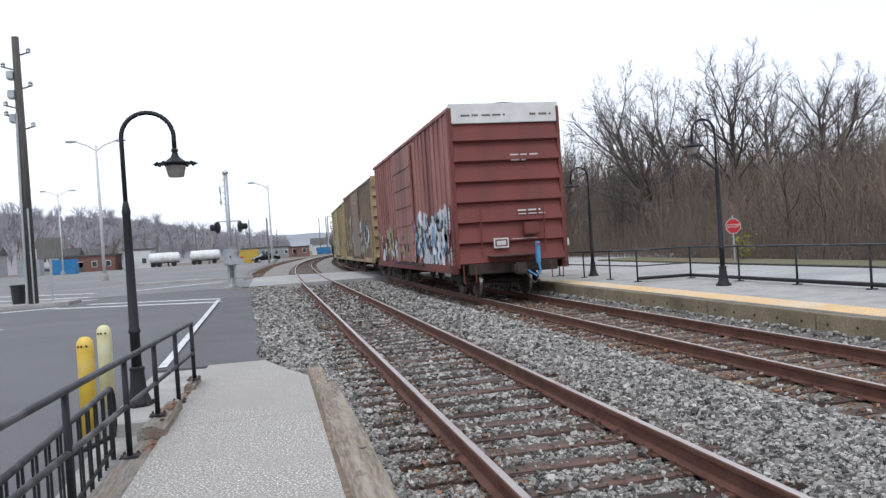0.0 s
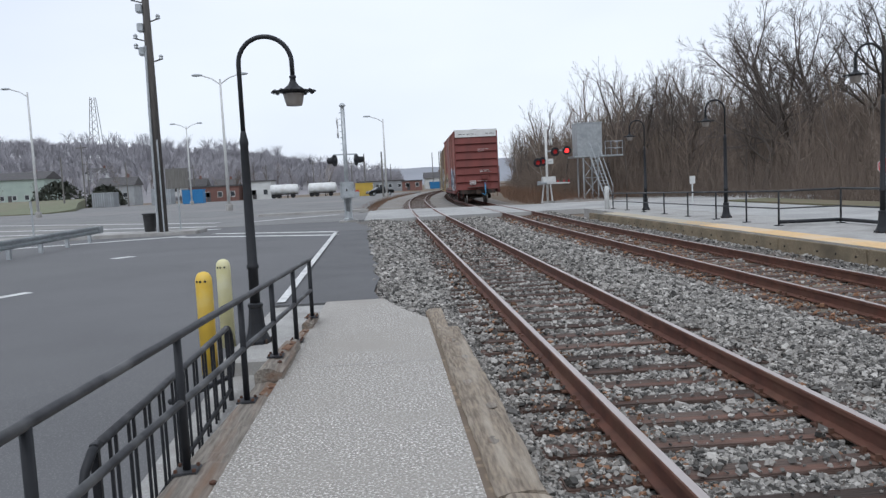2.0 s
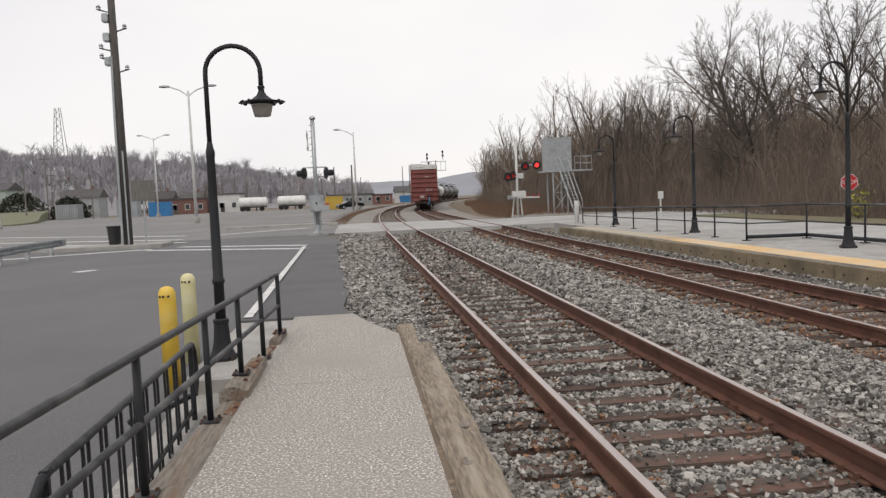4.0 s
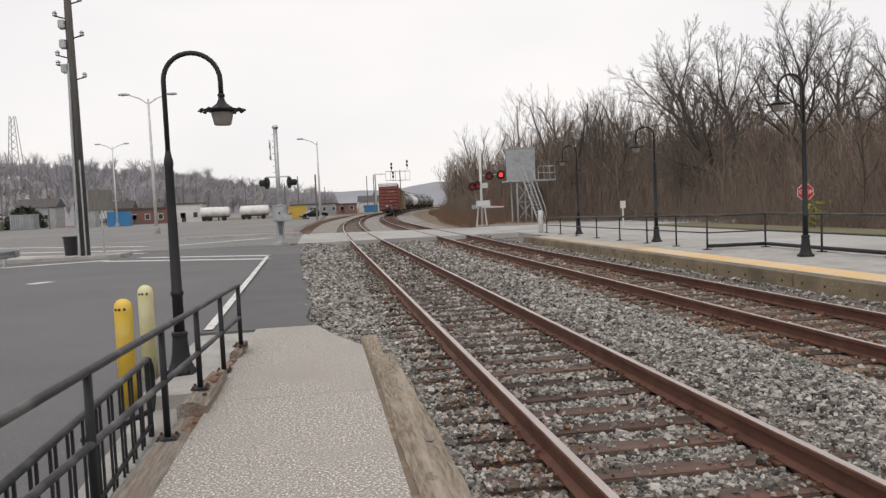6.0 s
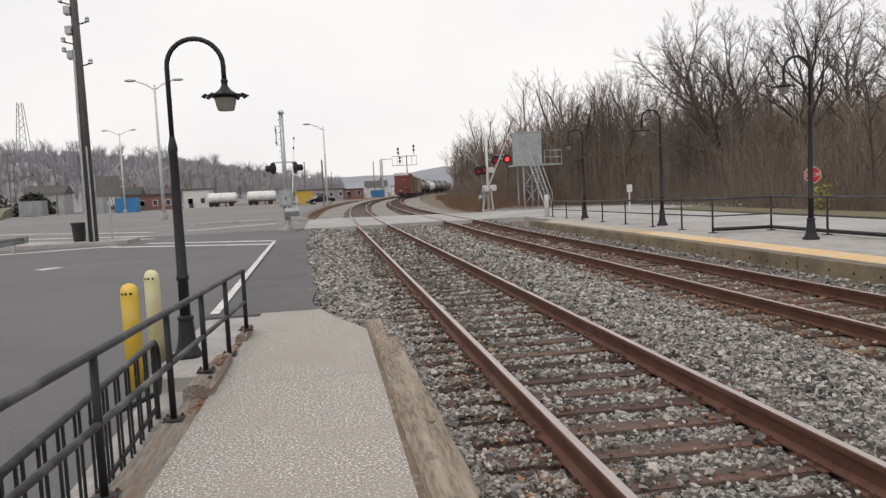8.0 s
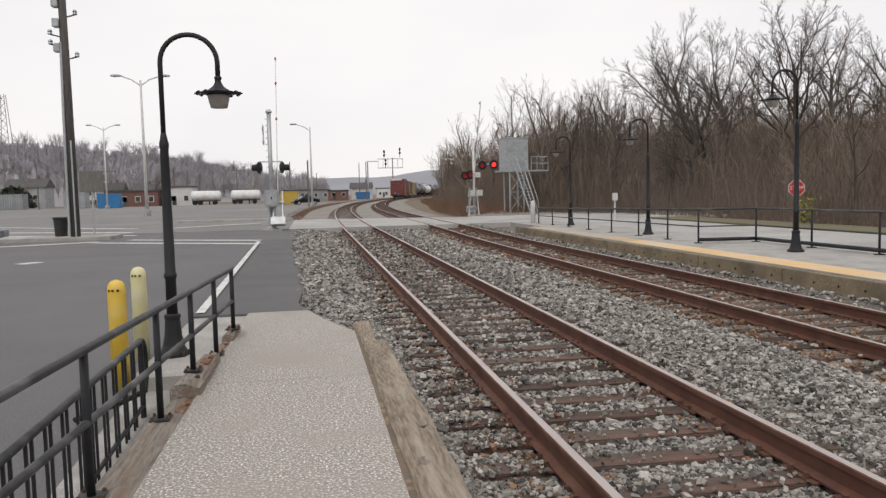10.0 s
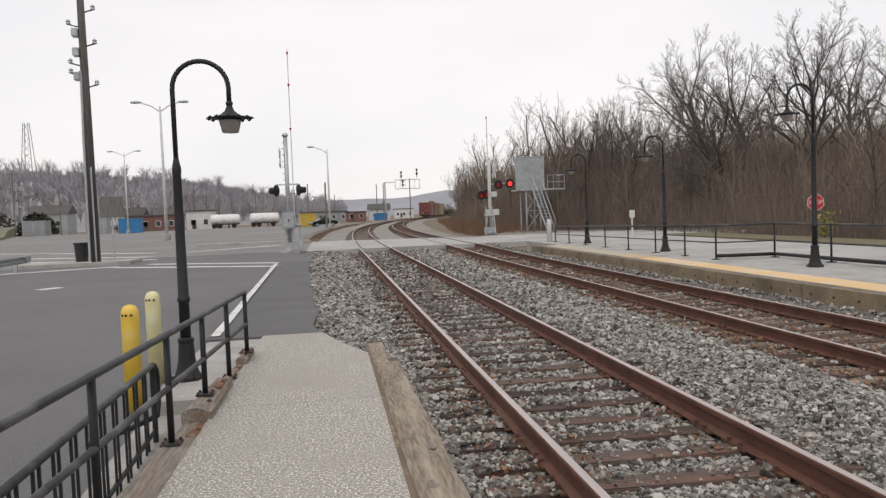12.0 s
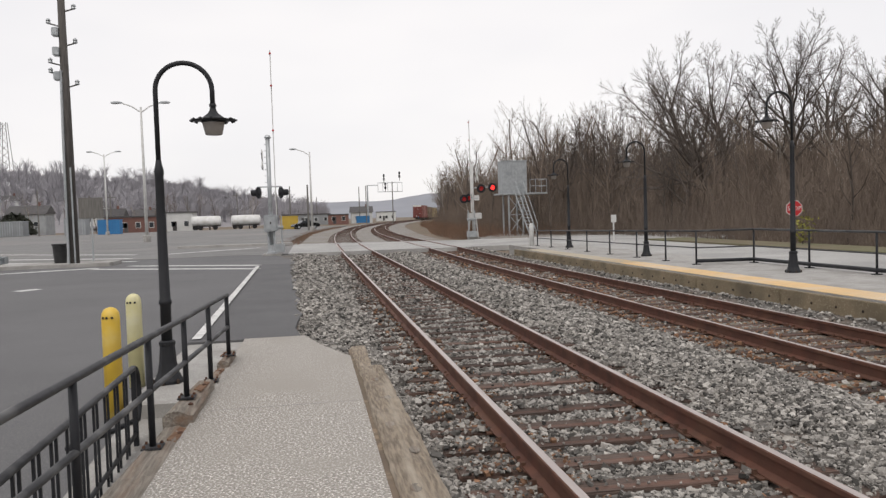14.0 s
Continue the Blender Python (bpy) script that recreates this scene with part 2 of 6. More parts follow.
M["bluehill"] = mat("hazed_ridge", (0.29, 0.3, 0.33), (0.245, 0.255, 0.28), 0.95, scale=0.01, bump=0.0)
M["evergreen"] = mat("evergreen", (0.06, 0.065, 0.05), (0.04, 0.045, 0.035), 0.95, scale=0.6, bump=0.0, random=0.3, island=True)
M["forsythia"] = mat("yellow_green_leaf", (0.3, 0.28, 0.06), (0.22, 0.22, 0.06), 0.8, scale=2, bump=0.0, random=0.3, island=True)
M["brick"] = mat("red_brick_wall", (0.2, 0.105, 0.088), (0.15, 0.085, 0.073), 0.9, scale=2, bump=0.2, random=0.1)
M["sidingwhite"] = mat("white_siding", (0.62, 0.63, 0.62), (0.52, 0.53, 0.52), 0.8, scale=0.7, bump=0.05, random=0.15)
M["sidinggrey"] = mat("grey_siding", (0.34, 0.36, 0.37), (0.28, 0.29, 0.3), 0.8, scale=0.7, bump=0.05, random=0.2)
M["sidinggreen"] = mat("pale_green_siding", (0.38, 0.45, 0.4), (0.32, 0.38, 0.34), 0.8, scale=0.5, bump=0.05)
M["tan"] = mat("tan_siding", (0.45, 0.39, 0.29), (0.38, 0.33, 0.25), 0.8, scale=0.7, bump=0.05)
M["roof"] = mat("dark_shingle", (0.1, 0.095, 0.095), (0.07, 0.068, 0.07), 0.9, scale=2, bump=0.2, random=0.2)
M["window"] = mat("dark_window", (0.03, 0.035, 0.04), (0.05, 0.055, 0.06), 0.15, scale=1, bump=0.0, spec=0.5)
M["bluebox"] = mat("blue_container", (0.03, 0.16, 0.36), (0.04, 0.19, 0.4), 0.6, scale=1, bump=0.05)
M["yellowbox"] = mat("yellow_container", (0.52, 0.36, 0.06), (0.43, 0.3, 0.06), 0.6, scale=1, bump=0.05)
M["carpaint"] = mat("black_car_paint", (0.015, 0.017, 0.018), (0.02, 0.022, 0.023), 0.2, metal=0.2, scale=2, bump=0.0, spec=0.6)
M["tyre"] = mat("tyre_rubber", (0.02, 0.02, 0.02), None, 0.8, scale=8, bump=0.1)


# ---- mesh helpers ----
def finish(name, bm, material, parent=None, label="", smooth=False):
    me = bpy.data.meshes.new(name)
    bm.to_mesh(me)
    bm.free()
    for m in material if isinstance(material, (list, tuple)) else [material]:
        me.materials.append(m)
    if smooth:
        me.polygons.foreach_set("use_smooth", [True] * len(me.polygons))
    ob = new(name, me)
    ob.parent = parent
    return tagged(ob, label)


def part(name, bm, material, parent, label="", smooth=False):
    return finish(name, bm, material, parent, label, smooth)


def empty(name, m, label, category, group="", kind=""):
    ob = new(name)
    ob.matrix_basis = m
    return tagged(ob, label, category, group, kind)


def box(x0, x1, y0, y1, z0, z1, bevel=0.0, bm=None, m=None):
    bm = bm or bmesh.new()
    r = bmesh.ops.create_cube(bm, size=1, matrix=(m or Matrix()) @ Matrix.Translation(((x0 + x1) / 2, (y0 + y1) / 2, (z0 + z1) / 2)) @ Matrix.Diagonal((x1 - x0, y1 - y0, z1 - z0, 1)))
    if bevel:
        bmesh.ops.bevel(bm, geom=list({e for v in r["verts"] for e in v.link_edges}), offset=bevel, segments=2, affect="EDGES")
    return bm


def lathe(profile, n=16, bm=None, m=None, cap=True):
    """A body turned round z from (radius, height) pairs."""
    bm = bm or bmesh.new()
    m = m or Matrix()
    rings = [[bm.verts.new(m @ Vector((r * math.cos(2 * math.pi * i / n), r * math.sin(2 * math.pi * i / n), z))) for i in range(n)] for r, z in profile]
    for a, b in zip(rings, rings[1:]):
        for i in range(n):
            bm.faces.new((a[i], a[(i + 1) % n], b[(i + 1) % n], b[i]))
    if cap:
        bm.faces.new(rings[0][::-1])
        bm.faces.new(rings[-1])
    return bm


def tube(points, r, n=8, bm=None, taper=None):
    """A round bar along points; taper: the radius at the end."""
    bm = bm or bmesh.new()
    pts = [Vector(p) for p in points]
    rings, u = [], None
    for i, p in enumerate(pts):
        d = (pts[min(i + 1, len(pts) - 1)] - pts[max(i - 1, 0)]).normalized()
        if u is None:
            u = d.cross(Vector((0, 0, 1)) if abs(d.z) < 0.9 else Vector((0, 1, 0))).normalized()
        u = (u - d * u.dot(d)).normalized()
        v = d.cross(u)
        rr = r if taper is None else r + (taper - r) * i / (len(pts) - 1)
        rings.append([bm.verts.new(p + rr * (math.cos(2 * math.pi * k / n) * u + math.sin(2 * math.pi * k / n) * v)) for k in range(n)])
    for a, b in zip(rings, rings[1:]):
        for k in range(n):
            bm.faces.new((a[k], a[(k + 1) % n], b[(k + 1) % n], b[k]))
    bm.faces.new(rings[0][::-1])
    bm.faces.new(rings[-1])
    return bm


def slab(outline, z0, z1, bm=None):
    """A plate with the given outline (counter-clockwise from above)."""
    bm = bm or bmesh.new()
    lo, hi = [bm.verts.new((x, y, z0)) for x, y in outline], [bm.verts.new((x, y, z1)) for x, y in outline]
    bm.faces.new(hi)
    bm.faces.new(lo[::-1])
    for i in range(len(lo)):
        j = (i + 1) % len(lo)
        bm.faces.new((lo[i], lo[j], hi[j], hi[i]))
    return bm


def raw(name, verts, faces, material, parent=None, smooth=False):
    me = bpy.data.meshes.new(name)
    me.from_pydata(verts, [], faces)
    me.materials.append(material)
    if smooth:
        me.polygons.foreach_set("use_smooth", [True] * len(me.polygons))
    ob = new(name, me)
    ob.parent = parent
    return ob


def smooth_step(a, b, v):
    u = min(1.0, max(0.0, (v - a) / (b - a)))
    return u * u * (3 - 2 * u)


def rough_timber(y0, y1, edge_a, edge_b, z0, z1, seed, worn=0.012):
    """An old squared timber along y between two edges (functions of y), its faces checked and its arrises worn."""
    bm = bmesh.new()
    n = max(4, int((y1 - y0) / 0.07))
    rings = []
    for i in range(n + 1):
        y = y0 + (y1 - y0) * i / n
        a, b = edge_a(y), edge_b(y)
        w = b - a
        shape = ((a, z0), (b, z0), (b, z1 - 0.03), (b - 0.022, z1 - 0.006), (b - w * 0.3, z1), (a + w * 0.5, z1 + 0.003), (a + w * 0.22, z1), (a + 0.022, z1 - 0.006), (a, z1 - 0.03))
        ring = []
        for k, (x, z) in enumerate(shape):
            j = worn * noise.noise((k * 3.1 + seed, y * 3.2, 0.5)) + 0.6 * worn * noise.noise((k * 7.7 + seed, y * 11, 2.5))
            ring.append(bm.verts.new((x + (j if k in (2, 3, 7, 8) else 0), y + (0.02 * noise.noise((k * 2.3, seed, 9)) if i in (0, n) else 0), z + (1.2 * j if k > 1 else 0))))
        rings.append(ring)
    for p, q in zip(rings, rings[1:]):
        for k in range(9):
            bm.faces.new((p[k], p[(k + 1) % 9], q[(k + 1) % 9], q[k]))
    bm.faces.new(rings[0][::-1])
    bm.faces.new(rings[-1])
    bmesh.ops.recalc_face_normals(bm, faces=bm.faces)
    return bm


# ---- plan ----
TRACK_1, TRACK_2, BEND, RADIUS = 1.90, 6.3, 38.0, 840.0
GAUGE = 1.505


def bend(y):
    """How far the line has swung to the side at y."""
    return max(0.0, y - BEND) ** 2 / (2 * RADIUS + 1.1 * max(0.0, y - 150))


def heading(y):
    return -math.degrees(math.atan(max(0.0, y - BEND) / RADIUS))


def lot_z(y):
    """The car park falls gently beside the platform."""
    return -0.03 - 0.17 * (1 - smooth_step(9, 20, y)) - 0.2 * (1 - smooth_step(2, 9, y))


def hill_z(x, y):
    foot = 19.5 if y < 45 else 19.5 - 5.0 * smooth_step(45, 62, y) + bend(y)
    up = max(0.0, x - foot)
    return 2.6 * smooth_step(0, 22, up) + 3.4 * smooth_step(18, 70, up)


def ground_z(x, y):
    z = -0.3 + hill_z(x, y) - (0.35 if y <= 0 and x <= 8 else 0.0)
    return z


def build_ground():
    xs = [-900, -500, -300, -200, -120, -60, -30, -10, 0, 8, 14, 17, 19, 21, 23, 26, 29, 33, 38, 44, 52, 62, 75, 90, 120, 180, 300, 600, 900]
    ys = [-300, -100, -40, -15, 0, 10, 20, 30, 40, 46, 52, 58, 64, 72, 82, 95, 110, 130, 150, 175, 200, 230, 260, 300, 350, 420, 520, 700, 1000, 1500, 2400]
    verts = [(x, y, ground_z(x, y)) for y in ys for x in xs]
    w = len(xs)
    faces = [(j * w + i, j * w + i + 1, (j + 1) * w + i + 1, (j + 1) * w + i) for j in range(len(ys) - 1) for i in range(w - 1)]
    tagged(raw("ground", verts, faces, M["litter"], smooth=True), "brown earth and leaf litter rising into a wooded bank", "ground", kind="structure")


build_ground()


def lot_edge(y):
    """Where the asphalt beside the line ends."""
    return -0.6 - 0.45 * smooth_step(12, 31, y) - 1.2 * smooth_step(31, 40, y) + (bend(y) - 0.4 * smooth_step(55, 100, y))


def strip(name, rows, z, material, label, category, thick=0.3):
    """A paved strip from rows of (y, left x, right x); z is a number or a function of y."""
    bm = bmesh.new()
    zz = z if callable(z) else (lambda y: z)
    prev = None
    for y, a, b in rows:
        cur = [bm.verts.new(p) for p in ((a, y, zz(y)), (b, y, zz(y)), (b, y, zz(y) - thick), (a, y, zz(y) - thick))]
        if prev:
            for i in range(4):
                j = (i + 1) % 4
                bm.faces.new((prev[i], prev[j], cur[j], cur[i]))
        else:
            bm.faces.new(cur[::-1])
        prev = cur
    bm.faces.new(prev)
    bmesh.ops.recalc_face_normals(bm, faces=bm.faces)
    return tagged(finish(name, bm, material), label, category, kind="structure")


strip("car_park", [(y, -95, -2.16 if y < 11.77 else -2.14 - 0.015 * (y - 11.8)) for y in (-12, 0, 2, 4, 6, 8, 9, 10, 11.76, 12, 14, 16, 18, 20, 25, 30, 30.66)] + [(y, -95, lot_edge(y) + 0.1) for y in (30.69, 33, 36, 39.3)],
      lot_z, M["asphalt"], "dark grey asphalt of an open car park", "car park")
strip("asphalt_path", [(y, -2.12 - 0.015 * max(0, y - 11.8), lot_edge(y) + 0.06 * math.sin(y * 2.3)) for y in [11.77 + 0.9 * i for i in range(22)]],
      lambda y: -0.012 - 0.02 * smooth_step(12, 20, y), M["asphalt_new"], "darker asphalt path at the platform's end", "path")
strip("road", [(39.3, -95, -1.5), (50.6, -95, -1.5)], -0.02, M["yard"], "grey asphalt road towards the level crossing", "road")
tagged(finish("crossing_deck", slab([(-1.49, 39.3), (60, 39.3), (60, 46.5), (9.5, 49.6), (2.0, 52.5), (-1.49, 52.5)], -0.28, -0.014), M["road"]), "worn pale concrete deck of the level crossing", "road", kind="structure")
for c_ in (TRACK_1, TRACK_2):
    for side_ in (-GAUGE / 2 + 0.09, GAUGE / 2 - 0.09):
        strip("flangeway", [(y_, c_ + side_ + bend(y_) - 0.045, c_ + side_ + bend(y_) + 0.045) for y_ in (39.4, 42, 45, 48, 50.5)], -0.009, M["rail"], "dark flangeway groove beside the rail", "flangeway", 0.02)
strip("gravel_apron", [(50.7, 9.8, 26), (58, 13.0, 24), (63, 15, 22)], -0.06, M["bedfar"], "grey gravel apron round the steel tower", "gravel")
strip("yard", [(y, -95, lot_edge(y)) for y in (50.6, 56, 62, 70, 80, 90, 100, 115, 130, 150, 170)], -0.03, M["yard"], "grey asphalt yard beyond the road", "yard")
strip("station_road", [(-15, 10.95, 17.6), (39.3, 10.95, 17.2)], -0.02, M["road"], "pale concrete road behind the railed platform", "road")
strip("verge", [(-15, 17.65, 19.6), (39.2, 17.25, 19.4)], 0.05, M["grass"], "strip of dry grass beside the road", "verge")
strip("lawn", [(112, -130, -48), (120, -130, -48.5), (128, -130, -50), (150, -130, -58), (186, -130, -70)], lambda y: 0.12 + 1.9 * smooth_step(112, 180, y), M["lawn"], "dull green lawn at the edge of the yard", "lawn", thick=2.4)


# ---- platforms ----
def near_platform():
    bm = slab([(-1.62, -6), (0.06, -6), (0.06, 9.9), (-0.2, 10.6), (-0.5, 11.75), (-1.33, 11.75), (-1.36, 10.3)], -0.3, 0.0)
    ob = tagged(finish("platform", bm, M["concrete"]), "speckled exposed-aggregate concrete platform beside the track", "platform", kind="structure")
    # joints cut across the slab show as thin dark strips
    for y in (7.6,):
        part("joint", box(-1.29, 0.05, y - 0.006, y + 0.006, 0.0005, 0.003), M["pad"], ob)
    # dark strip that fills the gap between slab and edge timber
    part("dirt_line", box(0.058, 0.14, -5.5, 10.4, -0.2, -0.004), M["litter"], ob, "dark strip along the edge timber")
    # timber edge towards the rails
    for y0, y1, a, b, dz in ((-5.5, 4.3, 0.125, 0.4, 0.0), (4.32, 9.05, 0.1, 0.385, 0.004), (9.07, 10.5, 0.09, 0.27, -0.012)):
        bm = rough_timber(y0, y1, lambda y: a + 0.008 * math.sin(y * 1.7), lambda y: b + 0.012 * math.sin(y * 1.3), -0.22, 0.03 + dz, y0)
        beam = part("edge_timber", bm, M["timber"], ob, "weathered grey-brown edge timber")
        for ky, kx in ((3.7, 0.24), (5.15, 0.21), (5.9, 0.3), (6.6, 0.2), (7.5, 0.27), (8.3, 0.22)):
            if y0 < ky < y1:
                knot = lathe([(0.05, 0.0), (0.042, 0.006), (0.02, 0.004), (0.008, 0.007)], 12, None, Matrix.Translation((kx, ky, 0.028 + dz)) @ Matrix.Diagonal((0.8, 1.5, 1, 1)))
                part("knot", knot, M["timber_dark"], beam, "dark knot in the timber")
    # concrete strip and pad on the car park side, a little lower
    strip("footway", [(y, -2.14, -1.68) for y in (-6, 0, 2, 4, 6, 8.2)], lambda y: lot_z(y) + 0.03, M["pad"], "pale concrete footway below the platform railing", "footway")
    strip("lamp_island", [(8.2, -2.14, -1.47), (11.76, -2.1, -1.338)], -0.045, M["pad"], "pale concrete island under the lamp post", "island")


near_platform()


def railing_x(y):
    return -1.36 - 0.064 * (10.0 - y)


def kerb_inner(y):
    return -1.33 - 0.016 * (10.0 - y)


def kerb_timbers():
    th = empty("timber_kerb", pose(0, 0, 0), "weathered kerb of old timbers with rust stains under the railing", "kerb")
    for y0, y1, dz in ((-5.0, 1.9, -0.09), (1.93, 4.6, -0.085), (4.63, 7.2, -0.095), (7.23, 8.5, 0.01), (8.53, 9.6, -0.075), (9.63, 10.35, -0.005)):
        bm = rough_timber(y0, y1, lambda y: railing_x(y) - 0.08, kerb_inner, -0.28, 0.083 + dz, y0 + 40, 0.02)
        part("timber", bm, M["timber_dark"], th)
        part("rust_streak", slab([(kerb_inner(y1) - 0.14, y1 - 0.4), (kerb_inner(y1) - 0.06, y1 - 0.5), (kerb_inner(y1) - 0.03, y1 - 0.12), (kerb_inner(y1) - 0.1, y1 - 0.05)], 0.08 + dz, 0.09 + dz), M["stone_rust"], th, "orange rust stain on the timber")
        for yy in (y0 + 0.25, y1 - 0.25):
            part("bolt", lathe([(0.022, 0), (0.022, 0.012), (0.01, 0.02)], 8, None, Matrix.Translation((kerb_inner(yy) - 0.06, yy, 0.084 + dz))), M["plate"], th, "rusty bolt head")


kerb_timbers()


def platform_railing():
    th = empty("railing", pose(0, 0, 0), "black painted pipe railing along the platform's timber kerb", "railing")
    posts = (-3.6, -1.9, -0.2, 1.6, 3.4, 5.1, 6.6, 7.75, 8.85, 9.95)
    part("top_rail", tube([(railing_x(y), y, 0.80 + 0.005 * (9.97 - y)) for y in (-3.7, 0, 4, 7, 9.97)], 0.026, 10), M["blackrail"], th, smooth=True)
    part("middle_rail", tube([(railing_x(y), y, 0.42) for y in (-3.7, 0, 4, 7, 9.95)], 0.024, 10), M["blackrail"], th, smooth=True)
    for y in posts:
        x = railing_x(y)
        f = -0.092 if y < 7.2 else 0.012 if y < 8.5 else -0.072 if y < 9.6 else -0.003
        p = part("post", tube([(x, y, 0.09 + f), (x, y, 0.79 + 0.005 * (9.97 - y))], 0.025, 10), M["black"], th, smooth=True)
        bm = box(x - 0.075, x + 0.075, y - 0.075, y + 0.075, 0.083 + f, 0.1 + f, 0.004)
        part("base_plate", bm, M["blackrail"], p, "worn base plate with rusty bolts")
        for sx in (-0.055, 0.055):
            for sy in (-0.055, 0.055):
                part("bolt", lathe([(0.012, 0.1 + f), (0.012, 0.116 + f), (0.006, 0.12 + f)], 6, None, Matrix.Translation((x + sx, y + sy, 0))), M["plate"], p)


platform_railing()


def picket_fence():
    th = empty("picket_fence", pose(-1.87, 0, 0), "short black picket fence with a looped handrail", "fence")
    y0, y1, z = 4.25, 7.4, 0.455
    loop = [(0, y0 + 0.05, z)] + [(0, y, z) for y in (5.0, 6.0, 7.0, y1)]
    part("top_rail", tube(loop, 0.025, 10), M["blackrail"], th, smooth=True)
    part("bottom_rail", tube([(0, y0, -0.22), (0, y1, -0.1)], 0.018, 8), M["black"], th, smooth=True)
    hook = [(0, y1, z)] + [(0, y1 + 0.16 * math.sin(a), z - 0.16 + 0.16 * math.cos(a)) for a in (0.5, 1.0, 1.57)] + [(0, y1 + 0.16, 0.1), (0, y1 + 0.1, 0.0), (-0.16, y1 - 0.1, -0.04), (-0.4, y1 - 0.5, -0.05)]
    part("handrail_loop", tube(hook, 0.024, 10), M["black"], th, smooth=True)
    near = [(0, y0 + 0.05, z), (0, y0 - 0.04, z - 0.01), (-0.01, y0 - 0.11, z - 0.08), (-0.02, y0 - 0.15, 0.25), (-0.04, y0 - 0.2, 0.12), (-0.1, y0 - 0.3, 0.04), (-0.25, y0 - 0.45, 0.0), (-0.55, y0 - 0.75, -0.03), (-1.2, y0 - 1.4, -0.07)]
    part("handrail_loop", tube(near, 0.024, 10), M["black"], th, smooth=True)
    for y in (y0, y1):
        part("end_post", box(-0.02, 0.02, y - 0.02, y + 0.02, -0.42, z + 0.02, 0.004), M["black"], th)
    y = y0 + 0.2
    while y < y1 - 0.1:
        for d in (0.0, 0.085):
            part("picket", box(-0.008, 0.008, y + d - 0.008, y + d + 0.008, -0.4, z - 0.005), M["black"], th)
        y += 0.29


picket_fence()


def bollard(x, y, material, label):
    th = empty("bollard", pose(x, y, lot_z(y) - 0.01), label, "bollard", "bollards beside the lamp")
    part("post", lathe([(0.085, 0), (0.085, 0.98), (0.078, 1.03), (0.055, 1.065), (0.02, 1.08)], 20), material, th, smooth=True)
    for a in (-2.2, -1.75, -1.2):
        bm = lathe([(0.013, 0), (0.013, 0.004)], 8, None, Matrix.Translation((0.086 * math.cos(a), 0.086 * math.sin(a), 0.985)) @ Matrix.Rotation(a, 4, "Z") @ Matrix.Rotation(math.pi / 2, 4, "Y"))
        part("hole", bm, M["black"], th, "dark bolt hole")


bollard(-2.3, 8.5, M["yellow"], "bright yellow steel bollard with a rounded cap")
bollard(-2.38, 9.85, M["cream"], "faded cream-yellow steel bollard with a rounded cap")


def lamp_post(m, high, hook, label, group):
    """A swan-neck lamp post; hook is +1 or -1 for the side to which its neck bends."""
    th = empty("lamp_post", m, label, "lamp post", group)
    bm = lathe([(0.15, 0), (0.15, 0.035), (0.138, 0.06), (0.112, 0.12), (0.092, 0.22), (0.078, 0.4), (0.086, 0.415), (0.086, 0.445), (0.066, 0.46)], 12)
    part("base", bm, M["black"], th)
    for k in range(6):
        a = math.pi * k / 3 + 0.3
        part("anchor_bolt", lathe([(0.016, 0), (0.016, 0.045), (0.007, 0.055)], 6, None, Matrix.Translation((0.155 * math.cos(a), 0.155 * math.sin(a), 0.0))), M["under"], th)
    part("shaft", lathe([(0.058, 0.44), (0.056, 0.84), (0.068, 0.85), (0.068, 0.885), (0.057, 0.9), (0.044, high - 1.19), (0.05, high - 1.17), (0.05, high - 1.13), (0.04, high - 1.09), (0.027, high - 1.02)], 16), M["black"], th, smooth=True)
    r = 0.29
    pts = [(0, 0, high - 1.06), (0, 0, high - r)] + [(hook * (r - r * math.cos(a)), 0, high - r + r * math.sin(a)) for a in [math.pi * i / 16 for i in range(1, 17)]] + [(hook * 2 * r, 0, high - r - 0.16)]
    part("neck", tube(pts, 0.026, 12), M["black"], th, smooth=True)
    head = Matrix.Translation((hook * 2 * r, 0, high - r - 0.32))
    bm = lathe([(0.028, 0.18), (0.038, 0.17), (0.038, 0.15), (0.03, 0.14), (0.036, 0.11), (0.055, 0.075), (0.1, 0.04), (0.135, 0.018), (0.19, 0.012), (0.2, 0.006), (0.19, -0.002), (0.11, -0.004)], 24, None, head)
    shade = part("shade", bm, M["black"], th, smooth=True)
    for i in range(12):
        a = 2 * math.pi * i / 12
        at = head @ Matrix.Translation((0.2 * math.cos(a), 0.2 * math.sin(a), 0.0)) @ Matrix.Rotation(a, 4, "Z") @ Matrix.Rotation(math.pi / 2, 4, "Y")
        part("knob", lathe([(0.009, 0.0), (0.02, 0.012), (0.02, 0.024), (0.009, 0.034), (0.011, 0.042), (0.003, 0.05)], 8, None, at), M["black"], shade)
    part("globe", lathe([(0.118, 0.0), (0.116, -0.03), (0.1, -0.1), (0.088, -0.148), (0.08, -0.154), (0.02, -0.156)], 20, None, head), M["glass"], th, "milky glass globe", smooth=True)
    part("globe_rim", lathe([(0.125, 0.003), (0.126, -0.016), (0.118, -0.024), (0.114, -0.01)], 20, None, head, cap=False), M["black"], th)


lamp_post(pose(-1.915, 9.2, -0.045), 3.4, 1, "black swan-neck lamp post on the concrete island", "swan-neck lamp posts")
LAMPS_RIGHT = ((9.74, 15.45), (9.76, 22.75), (9.78, 29.9), (9.75, 8.1))
for lx, ly in LAMPS_RIGHT:
    lamp_post(pose(lx, ly, 0.2), 3.82 if ly < 20 else 3.5, -1, "black swan-neck lamp post on the railed platform", "swan-neck lamp posts")


